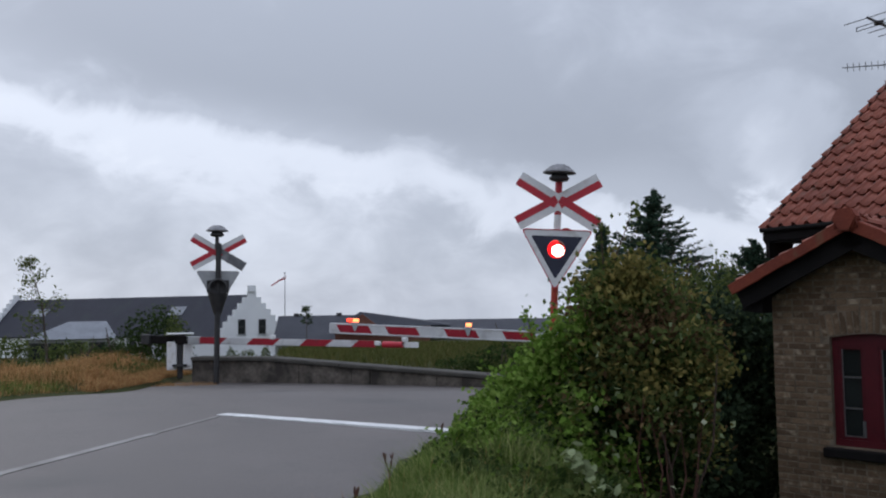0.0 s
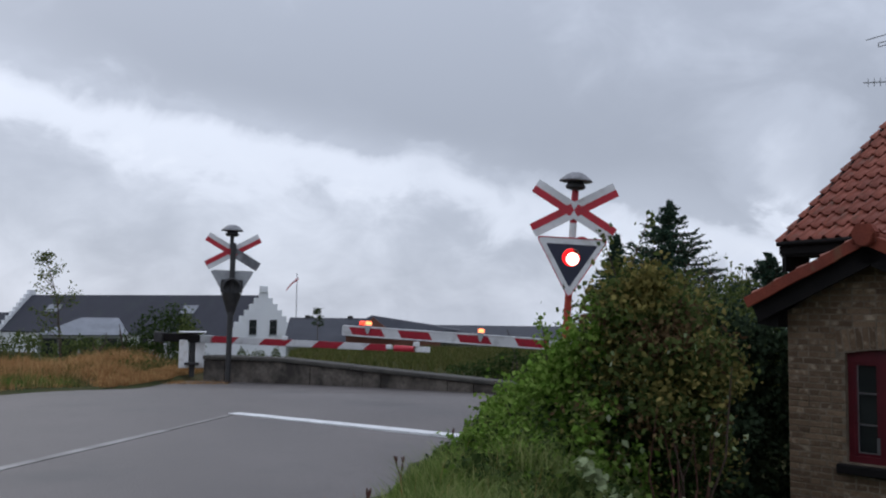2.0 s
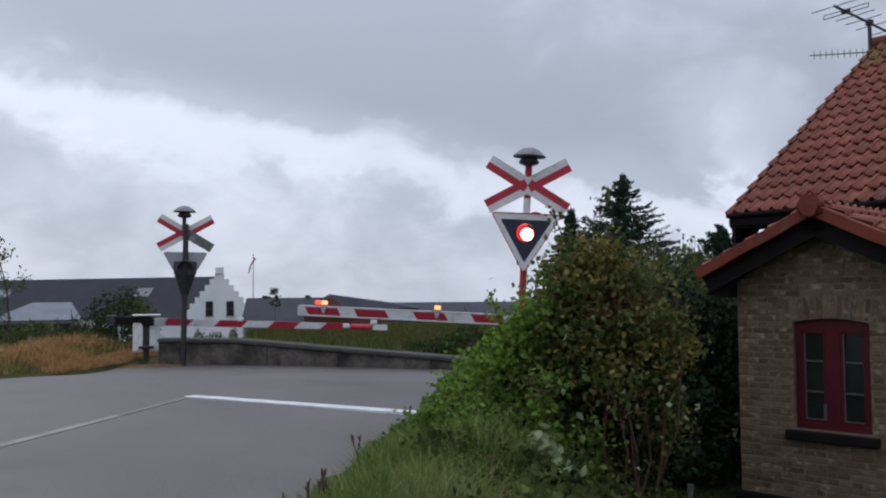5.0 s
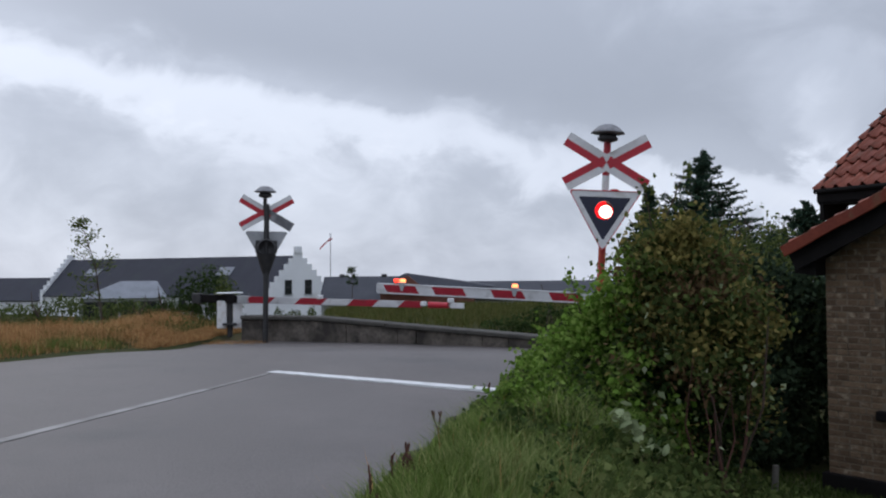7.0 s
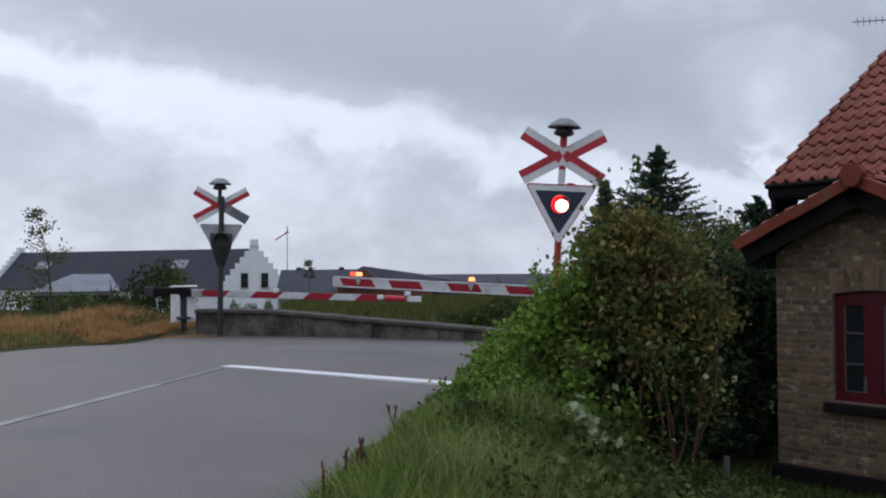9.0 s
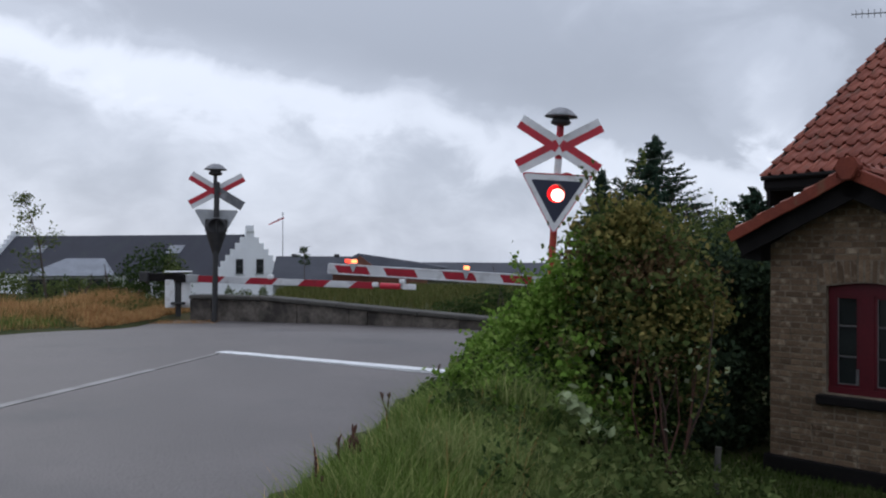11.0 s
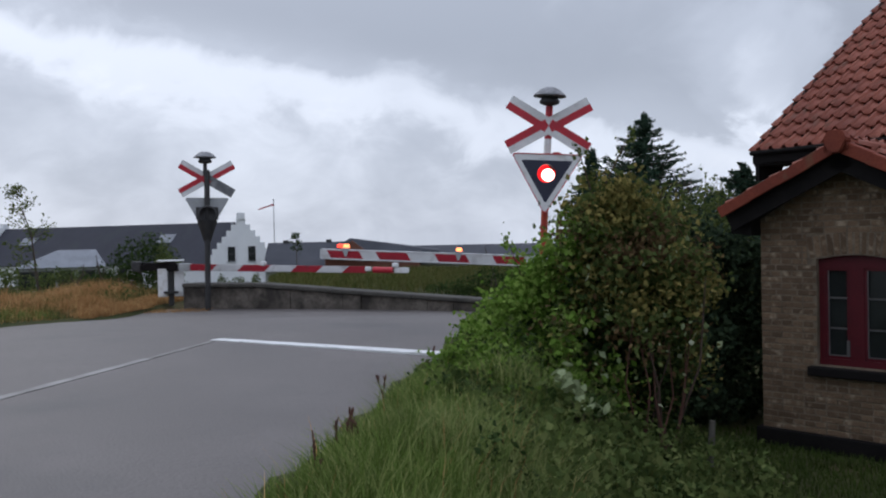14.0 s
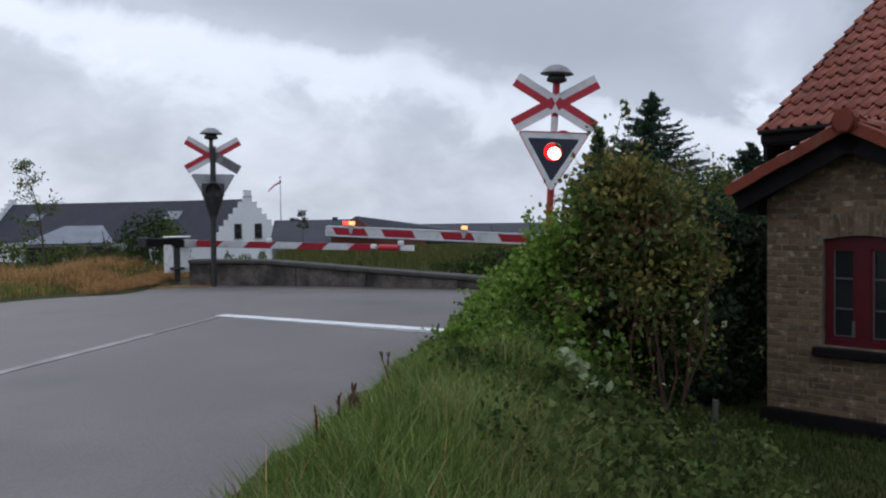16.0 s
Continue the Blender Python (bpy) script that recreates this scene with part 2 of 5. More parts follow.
GREY_ROOF = mat("grey_fibre_roof", (0.045, 0.047, 0.058), (0.075, 0.078, 0.09), 0.6, 0.85, bump=0.3, fine=10, spec=0.2)
RED_BRICK = mat("dull_red_brick_wall", (0.14, 0.06, 0.045), (0.2, 0.09, 0.065), 1.5, 0.9, bump=0.5, fine=14, spec=0.2)
PALE_WALL = mat("pale_grey_render", (0.22, 0.23, 0.22), (0.3, 0.31, 0.3), 0.7, 0.85, bump=0.3, fine=10)
DARK_GLASS = mat("dark_window_pane", (0.014, 0.016, 0.016), (0.026, 0.03, 0.029), 2.0, 0.16, bump=0.0, spec=0.4)
BARK = mat("bark", (0.05, 0.035, 0.025), (0.1, 0.075, 0.055), 14.0, 0.9, bump=0.9, fine=60)
TWIG = mat("brown_twig", (0.05, 0.03, 0.022), (0.09, 0.055, 0.04), 14.0, 0.9, bump=0.5)
RED_TWIG = mat("reddish_stalk", (0.06, 0.022, 0.014), (0.11, 0.04, 0.026), 12.0, 0.8, bump=0.4)
ALU = mat("dull_aluminium", (0.16, 0.165, 0.17), (0.24, 0.245, 0.25), 10.0, 0.45, metal=0.6, bump=0.1)
STAKE = mat("weathered_stake", (0.06, 0.055, 0.045), (0.1, 0.09, 0.075), 10.0, 0.9, bump=0.6)

GREEN_BRIGHT = leafy("fresh_green_leaf", (0.078, 0.145, 0.02), (0.145, 0.245, 0.04), (0.25, 0.345, 0.085), 0.35)
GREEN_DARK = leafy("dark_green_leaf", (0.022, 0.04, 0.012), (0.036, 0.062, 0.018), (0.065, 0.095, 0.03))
OLIVE = leafy("olive_autumn_leaf", (0.1, 0.096, 0.032), (0.185, 0.165, 0.05), (0.33, 0.265, 0.09), 0.4)
RUSSET = leafy("russet_stalk_leaf", (0.085, 0.05, 0.028), (0.125, 0.08, 0.04), (0.17, 0.12, 0.055), 0.3)
BOOM_RED = mat("dull_red_boom_paint", (0.27, 0.008, 0.02), (0.38, 0.013, 0.03), 3.0, 0.5, bump=0.05, stain=(0.2, 0.012, 0.02), stain_scale=5, spec=0.3)
BOOM_WHITE = mat("dirty_white_boom_paint", (0.5, 0.5, 0.51), (0.64, 0.64, 0.64), 3.0, 0.5, bump=0.05, stain=(0.34, 0.33, 0.33), stain_scale=4, spec=0.3)
GREEN_MID = leafy("muted_green_leaf", (0.055, 0.08, 0.024), (0.09, 0.12, 0.036), (0.15, 0.17, 0.06), 0.35)
PALE_LEAF = leafy("pale_leaf_underside", (0.14, 0.19, 0.08), (0.27, 0.32, 0.17), (0.48, 0.5, 0.34))
NEEDLE = leafy("spruce_needles", (0.02, 0.04, 0.028), (0.035, 0.062, 0.04), (0.058, 0.092, 0.056), 0.12)
CONIFER_HEDGE = leafy("conifer_hedge_leaf", (0.017, 0.028, 0.016), (0.028, 0.043, 0.023), (0.05, 0.074, 0.038), 0.08)
GRASS = leafy("verge_grass_blade", (0.07, 0.112, 0.022), (0.122, 0.178, 0.04), (0.26, 0.28, 0.105), 0.36)
GRASS_PALE = leafy("pale_grass_blade", (0.11, 0.155, 0.04), (0.17, 0.225, 0.07), (0.36, 0.36, 0.15), 0.4)
LAWN_GRASS = leafy("lawn_grass_blade", (0.03, 0.05, 0.012), (0.045, 0.07, 0.016), (0.07, 0.09, 0.025), 0.3)
DRY_GRASS = leafy("dry_grass_blade", (0.25, 0.125, 0.05), (0.42, 0.228, 0.098), (0.56, 0.37, 0.17), 0.3)
FAR_GRASS = leafy("rough_meadow_blade", (0.06, 0.075, 0.02), (0.09, 0.1, 0.03), (0.15, 0.13, 0.05), 0.3)

RED_CORE = glow("lit_lamp_core", (1.0, 0.66, 0.54), 5.0)
RED_RIM = glow("lit_lamp_rim", (1.0, 0.012, 0.016), 1.5)
# red of the added disc, brightened to imitate the dark lamp's faint glow
RED_DIM = mat("blink_disc_red", (0.3, 0.006, 0.012), (0.42, 0.01, 0.018), 6.0, 0.3, bump=0.0)
AMBER = glow("lit_amber_lamp", (1.0, 0.26, 0.09), 3.0)
AMBER_RED = glow("lit_red_barrier_lamp", (1.0, 0.06, 0.03), 2.2)


# ---- mesh helpers ----
def part(name, bm, material, parent=None, label="", smooth=False):
    me = bpy.data.meshes.new(name)
    bm.to_mesh(me)
    bm.free()
    me.materials.append(material)
    if smooth:
        for p in me.polygons:
            p.use_smooth = True
    ob = new(name, me)
    if parent is not None:
        ob.parent = parent
    if label:
        tagged(ob, label)
    return ob


def thing(name, m, label, category, group="", kind=""):
    ob = new(name)
    ob.matrix_basis = m
    return tagged(ob, label, category, group, kind)


def box(bm, sx, sy, sz, x=0, y=0, z=0, m=None, bevel=0.0):
    """A box of that size centred at x, y and standing on z."""
    r = bmesh.ops.create_cube(bm, size=1)
    vs = r["verts"]
    bmesh.ops.transform(bm, verts=vs, matrix=(m or Matrix()) @ Matrix.Translation((x, y, z + sz / 2)) @ Matrix.Diagonal((sx, sy, sz, 1)))
    if bevel:
        es = list({e for v in vs for e in v.link_edges})
        bmesh.ops.bevel(bm, geom=es, offset=bevel, segments=2, affect="EDGES", profile=0.5)
    return bm


def cone(bm, p, q, r0, r1, seg=14, caps=True):
    """A tapered rod from p to q."""
    p, q = Vector(p), Vector(q)
    d = q - p
    m = Matrix.Translation((p + q) / 2) @ d.to_track_quat("Z", "Y").to_matrix().to_4x4()
    bmesh.ops.create_cone(bm, cap_ends=caps, segments=seg, radius1=r0, radius2=r1, depth=d.length, matrix=m)
    return bm


def plate(bm, outline, depth, m=None):
    """A plate from an outline in the x-z plane, its front at y = 0 and its back at y = depth."""
    m = m or Matrix()
    front = [bm.verts.new(m @ Vector((x, 0, z))) for x, z in outline]
    back = [bm.verts.new(m @ Vector((x, depth, z))) for x, z in outline]
    n = len(outline)
    bm.faces.new(front)
    bm.faces.new(back[::-1])
    for i in range(n):
        j = (i + 1) % n
        bm.faces.new((front[j], front[i], back[i], back[j]))
    bmesh.ops.recalc_face_normals(bm, faces=bm.faces)
    return bm


def lathe(bm, profile, seg=28, m=None):
    """Turn a profile of (radius, height) about the z axis."""
    m = m or Matrix()
    rings = []
    for r, z in profile:
        rings.append([bm.verts.new(m @ Vector((r * math.cos(2 * math.pi * i / seg), r * math.sin(2 * math.pi * i / seg), z))) for i in range(seg)])
    for a, b in zip(rings, rings[1:]):
        for i in range(seg):
            j = (i + 1) % seg
            bm.faces.new((a[i], a[j], b[j], b[i]))
    bm.faces.new(rings[0][::-1])
    bm.faces.new(rings[-1])
    return bm


def raw(name, verts, faces, material, parent=None, label="", smooth=False):
    me = bpy.data.meshes.new(name)
    me.from_pydata([tuple(v) for v in verts], [], faces)
    me.materials.append(material)
    if smooth:
        me.polygons.foreach_set("use_smooth", [True] * len(me.polygons))
    me.update()
    ob = new(name, me)
    if parent is not None:
        ob.parent = parent
    if label:
        tagged(ob, label)
    return ob


def fast_mesh(name, co, tris, material, parent=None, label=""):
    """A mesh from arrays of points and triangles."""
    me = bpy.data.meshes.new(name)
    me.vertices.add(len(co))
    me.vertices.foreach_set("co", np.asarray(co, dtype=np.float32).ravel())
    me.loops.add(len(tris) * 3)
    me.loops.foreach_set("vertex_index", np.asarray(tris, dtype=np.int32).ravel())
    me.polygons.add(len(tris))
    me.polygons.foreach_set("loop_start", np.arange(0, len(tris) * 3, 3, dtype=np.int32))
    me.update(calc_edges=True)
    me.materials.append(material)
    ob = new(name, me)
    if parent is not None:
        ob.parent = parent
    if label:
        tagged(ob, label)
    return ob


def leaves(name, centres, length, width, material, rng, parent=None, label="", droop=0.3, face_out=None):
    """Small folded leaves, one at each centre."""
    c = np.asarray(centres)
    n = len(c)
    d = rng.normal(size=(n, 3))
    d[:, 2] -= droop
    if face_out is not None:
        d += (c - face_out) * 0.9
    d /= np.linalg.norm(d, axis=1)[:, None]
    s = np.cross(d, rng.normal(size=(n, 3)))
    s /= np.linalg.norm(s, axis=1)[:, None]
    u = np.cross(d, s)
    k = rng.uniform(0.6, 1.35, size=(n, 1))
    ln, wd = length * k, width * k
    base, tip = c - d * ln / 2, c + d * ln / 2
    left = c + s * wd / 2 + u * wd * 0.18 - d * ln * 0.08
    right = c - s * wd / 2 + u * wd * 0.18 - d * ln * 0.08
    co = np.stack([base, left, tip, right], 1).reshape(-1, 3)
    i = np.arange(n)[:, None] * 4
    tris = np.concatenate([i + [[0, 1, 2]], i + [[0, 2, 3]]], 1).reshape(-1, 3)
    return tagged(fast_mesh(name, co, tris, material, parent, label), kind="stuff")


def blob_points(rng, blobs, n, shell=0.45, lump=0.22):
    """Points in lumpy ellipsoids (x, y, z, rx, ry, rz), thicker towards the outside."""
    vol = np.array([b[3] * b[4] * b[5] for b in blobs]) ** 0.7
    pick = rng.choice(len(blobs), size=n, p=vol / vol.sum())
    b = np.array(blobs)[pick]
    d = rng.normal(size=(n, 3))
    d /= np.linalg.norm(d, axis=1)[:, None]
    bump = np.array([noise.noise(Vector((v[0] * 2.3 + q * 7.1, v[1] * 2.3, v[2] * 2.3))) for v, q in zip(d, pick)])
    bump2 = np.array([noise.noise(Vector((v[0] * 6.3, v[1] * 6.3 + q * 3.7, v[2] * 6.3))) for v, q in zip(d, pick)])
    r = (1 - shell * rng.random(n) ** 1.5) * (1 + lump * 2 * bump + lump * bump2)
    return b[:, :3] + d * b[:, 3:] * r[:, None]


def blades(name, xy, zs, height, width, material, rng, parent=None, lean=0.35, label=""):
    """Bent, tapering grass blades standing at the given places."""
    n = len(xy)
    h = height * rng.uniform(0.45, 1.3, n)
    a = rng.uniform(0, 2 * math.pi, n)
    side = np.stack([np.cos(a), np.sin(a), np.zeros(n)], 1)
    out = np.stack([-np.sin(a), np.cos(a), np.zeros(n)], 1) * (h * rng.uniform(0.1, 1.0, n) * lean * 2)[:, None]
    base = np.stack([xy[:, 0], xy[:, 1], zs - 0.02], 1)
    up = np.zeros((n, 3))
    up[:, 2] = h
    w = side * (width * rng.uniform(0.6, 1.3, n))[:, None] / 2
    mid = base + up * 0.55 + out * 0.3
    tip = base + up * 0.95 + out
    co = np.stack([base - w, base + w, mid + w * 0.75, mid - w * 0.75, tip], 1).reshape(-1, 3)
    i = np.arange(n)[:, None] * 5
    tris = np.concatenate([i + [[0, 1, 2]], i + [[0, 2, 3]], i + [[3, 2, 4]]], 1).reshape(-1, 3)
    return fast_mesh(name, co, tris, material, parent, label)


# ---- ground, road ----
EDGE_Y = [-30, -8, 0, 4.65, 6.55, 8.6, 11.0, 16.4, 20.0, 24.0]
EDGE_X = [-8.0, -3.6, -1.95, -1.13, -0.75, -0.43, 0.08, 0.65, 1.05, 1.5]
LEFT_Y = [-30, -8, 0, 8.0, 12.0, 15.0, 17.0, 18.6, 21.0, 24.0]
LEFT_X = [-19.5, -14.0, -11.8, -10.3, -9.5, -8.5, -7.5, -6.8, -6.6, -6.4]


def smooth(a, b, v):
    v = min(max((v - a) / (b - a), 0), 1)
    return v * v * (3 - 2 * v)


def ground_z(x, y):
    """Height of the ground: road dam, verge falling to the sunken garden, land dipping away beyond the line."""
    d = x - float(np.interp(y, EDGE_Y, EDGE_X))
    g = float(np.interp(y, LEFT_Y, LEFT_X)) - x
    z = -0.05
    if d > 0:
        z = 0.02 + 0.07 * smooth(0.0, 0.5, d) - 0.97 * smooth(0.9, 3.2, d) * (1 - smooth(14.5, 17.5, y))
    if g > 0:
        z = 0.0 + 0.1 * smooth(0.0, 1.2, g) - 0.3 * smooth(1.5, 6.0, g)
        z += (-0.35 - z) * smooth(23.5, 28.0, y) * smooth(-10.8, -8.2, x + 0.12 * (y - 24))
    z += -0.16 * smooth(16.0, 19.0, y) * (1 if g <= 0 else 0.3)
    r = math.hypot(x, y)
    z += 0.3 * smooth(21.0, 23.5, y + 0.34 * (x + 3)) * smooth(-4.9, -3.0, x + 0.19 * (y - 22)) - 1.6 * smooth(33, 60, r) - 2.2 * smooth(58, 105, r) - 0.017 * max(r - 150, 0)
    if d > 0.2 or g > 0.2:
        z += 0.04 * noise.noise(Vector((x * 0.7, y * 0.7, 0)))
    return z


def build_ground():
    ax = [-1500, -700, -350, -200, -140, -100, -75, -55, -42, -32] + list(np.arange(-26, -12, 1.0)) + list(np.arange(-12, 12, 0.3)) + list(np.arange(12, 30, 1.5)) + [34, 42, 55, 75, 100, 140, 200, 350, 700, 1500]
    ay = [-900, -300, -120, -60, -30, -15, -8] + list(np.arange(-4, 26, 0.3)) + list(np.arange(26, 44, 1.5)) + [48, 54, 62, 72, 84, 98, 115, 140, 180, 260, 420, 800, 2500]
    verts = [(x, y, ground_z(x, y)) for y in ay for x in ax]
    w = len(ax)
    faces = [(j * w + i, j * w + i + 1, (j + 1) * w + i + 1, (j + 1) * w + i) for j in range(len(ay) - 1) for i in range(w - 1)]
    ob = raw("ground", verts, faces, SOIL, smooth=True)
    tagged(ob, "rough turf and soil falling from the road to a sunken garden", "ground", kind="structure")


build_ground()


def road_z(y):
    return -0.14 * smooth(16.2, 19.0, y)


def build_road():
    ys = list(np.arange(-30, 20.5, 0.4))
    cols = 14
    verts, faces = [], []
    for j, y in enumerate(ys):
        a, b = np.interp(y, LEFT_Y, LEFT_X), np.interp(y, EDGE_Y, EDGE_X)
        a, b = a + 0.12 * noise.noise(Vector((0, y * 0.9, 3))), b + 0.1 * noise.noise(Vector((5, y * 0.9, 0)))
        for i in range(cols + 1):
            k = i / cols
            x = a + (b - a) * k
            verts.append((x, y - 0.34 * (x + 3) * smooth(16, 20.2, y), road_z(y) + 0.03 * (1 - (2 * k - 1) ** 2) - 0.02))
    w = cols + 1
    faces = [(j * w + i, j * w + i + 1, (j + 1) * w + i + 1, (j + 1) * w + i) for j in range(len(ys) - 1) for i in range(cols)]
    tagged(raw("road", verts, faces, ASPHALT, smooth=True), "damp grey asphalt road with faint patches", "road", kind="structure")


build_road()


def strip(name, p, q, w, material, label):
    p, q = Vector((*p, 0.016)), Vector((*q, 0.016))
    d = (q - p).normalized()
    s = Vector((-d.y, d.x, 0)) * w / 2
    rng = random.Random(4)
    n = 24
    verts, faces = [], []
    for i in range(n + 1):
        c = p.lerp(q, i / n)
        e = [rng.uniform(0.85, 1.05) for _ in range(2)]
        verts += [c + s * e[0], c - s * e[1], c + s * e[0] - Vector((0, 0, 0.03)), c - s * e[1] - Vector((0, 0, 0.03))]
    for i in range(n):
        a, b = i * 4, i * 4 + 4
        faces += [(a, a + 1, b + 1, b), (a, b, b + 2, a + 2), (a + 1, a + 3, b + 3, b + 1)]
    tagged(raw(name, verts, faces, material), label, "road marking", kind="structure")


strip("road_marking_stop", (-3.27, 13.3), (0.12, 11.13), 0.25, LINE, "white painted stop line across one lane")
strip("road_marking_centre", (-4.95, 5.2), (-3.62, 11.25), 0.14, LINE_WORN, "worn pale centre line on the asphalt")
strip("road_marking_trace", (-3.61, 11.3), (-3.26, 13.0), 0.09, LINE_FAINT, "nearly worn-off trace of the centre line")


# ---- platform wall behind the crossing ----
def build_wall():
    wall = thing("wall_platform", pose(0, 0, 0), "low weathered concrete platform wall with dark coping", "wall", kind="structure")
    a, b = Vector((-6.0, 21.4, 0)), Vector((3.2, 18.22, 0))
    d = b - a
    rng = random.Random(3)
    right = Vector((d.y, -d.x, 0)).normalized()
    cuts = [0.0]
    while cuts[-1] < 1:
        cuts.append(min(cuts[-1] + rng.uniform(0.045, 0.11), 1.0))

    def top_z(k):
        return 0.36 - max(0.0, k - 0.2) * 0.64

    def slab(name, k0, k1, gap, front, back, low, high, material, label, bevel, shift=0.0):
        bm = bmesh.new()
        vs = []
        for k, e in ((k0, gap), (k1, -gap)):
            pt = a + d * k + d.normalized() * e + right * shift
            for dep in (front, back):
                for z in (low(k), high(k)):
                    vs.append(bm.verts.new(pt + right * dep + Vector((0, 0, z))))
        for f in ((0, 1, 5, 4), (2, 6, 7, 3), (1, 3, 7, 5), (0, 2, 3, 1), (4, 5, 7, 6), (0, 4, 6, 2)):
            bm.faces.new([vs[v] for v in f])
        bmesh.ops.recalc_face_normals(bm, faces=bm.faces)
        bmesh.ops.bevel(bm, geom=list(bm.edges), offset=bevel, segments=1, affect="EDGES")
        part(name, bm, material, wall, label)

    for k0, k1 in zip(cuts, cuts[1:]):
        if k1 - k0 > 0.01:
            slab("concrete_block", k0, k1, 0.003, 0.0, -0.3, lambda k: -0.7, lambda k: top_z(k) + 0.004, CONCRETE, "", 0.008, rng.uniform(-0.02, 0.02))
    for i in range(5):
        j = rng.uniform(-0.012, 0.012)
        slab("coping_slab", i / 5, (i + 1) / 5, 0.004, 0.07, -0.5, lambda k: top_z(k) + 0.006 + j, lambda k: top_z(k) + 0.1 + j, COPING, "dark worn coping slab", 0.02)


build_wall()


# ---- crossing signals ----
def arm_piece(bm, angle, near, far, low, high, y0, depth):
    """One strip of a cross arm that leaves the centre at that angle."""
    m = pose(0, y0, 0, 0, -angle, 0)
    plate(bm, [(near, low), (far, low), (far, high), (near, high)], depth, m)


def cross_sign(parent, z, y, colours, scale=1.0):
    """St Andrew's cross: each arm half white, half red, red towards the sides."""
    for i, (angle, up, (white, red)) in enumerate(((30, 1, colours[0]), (150, -1, colours[1]), (210, 1, colours[2]), (330, -1, colours[3]))):
        arm = None
        for lo, hi, m, nm in ((0.0, 0.115, white, "white"), (-0.115, 0.0, red, "red")):
            lo2, hi2 = (lo, hi) if up == 1 else (-hi, -lo)
            bm = bmesh.new()
            arm_piece(bm, angle, 0.0, 0.725 * scale, lo2 * scale, hi2 * scale, 0, 0.02)
            bmesh.ops.transform(bm, verts=bm.verts, matrix=pose(0, y - (0.004 + 0.0015 * i if nm == "red" else 0.0008 * i), z))
            arm = part("cross_arm" if nm == "white" else "red_stripe", bm, m, parent if nm == "white" else arm, "" if nm == "white" else "red painted stripe along the arm")


def triangle_outline(w, h, r, z_top, steps=5):
    """An inverted triangle with rounded corners."""
    corners = [(-w / 2, z_top), (w / 2, z_top), (0, z_top - h)]
    pts = []
    for i, c in enumerate(corners):
        p, q = Vector(corners[i - 1]), Vector(corners[(i + 1) % 3])
        c = Vector(c)
        a, b = c + (p - c).normalized() * r * 1.7, c + (q - c).normalized() * r * 1.7
        for k in range(steps + 1):
            t = k / steps
            v = a * (1 - t) ** 2 + c * 2 * t * (1 - t) + b * t * t
            pts.append((v.x, v.y))
    return pts


def ray_to_outline(outline, cx, cz, ang):
    d = Vector((math.cos(ang), math.sin(ang)))
    best = 9.0
    n = len(outline)
    for i in range(n):
        p, q = Vector(outline[i]) - Vector((cx, cz)), Vector(outline[(i + 1) % n]) - Vector((cx, cz))
        e = q - p
        den = d.x * e.y - d.y * e.x
        if abs(den) < 1e-9:
            continue
        t = (p.x * e.y - p.y * e.x) / den
        u = (p.x * d.y - p.y * d.x) / den
        if t > 0 and -1e-6 <= u <= 1 + 1e-6:
            best = min(best, t)
    return cx + d.x * best, cz + d.y * best


def bell(parent, z, x=0.0):
    bm = lathe(bmesh.new(), [(0.001, 0.17), (0.09, 0.165), (0.16, 0.13), (0.21, 0.085), (0.255, 0.045), (0.262, 0.03), (0.2, 0.02), (0.001, 0.015)], m=pose(x, 0, z + 0.1))
    part("bell_cap", bm, IRON_TOP, parent, "grey weathered domed bell cap", True)
    bm = lathe(bmesh.new(), [(0.001, 0.0), (0.1, 0.0), (0.15, 0.02), (0.16, 0.06), (0.13, 0.085), (0.13, 0.115), (0.001, 0.118)], m=pose(x, 0, z))
    part("bell_housing", bm, IRON, parent, "black bell housing", True)


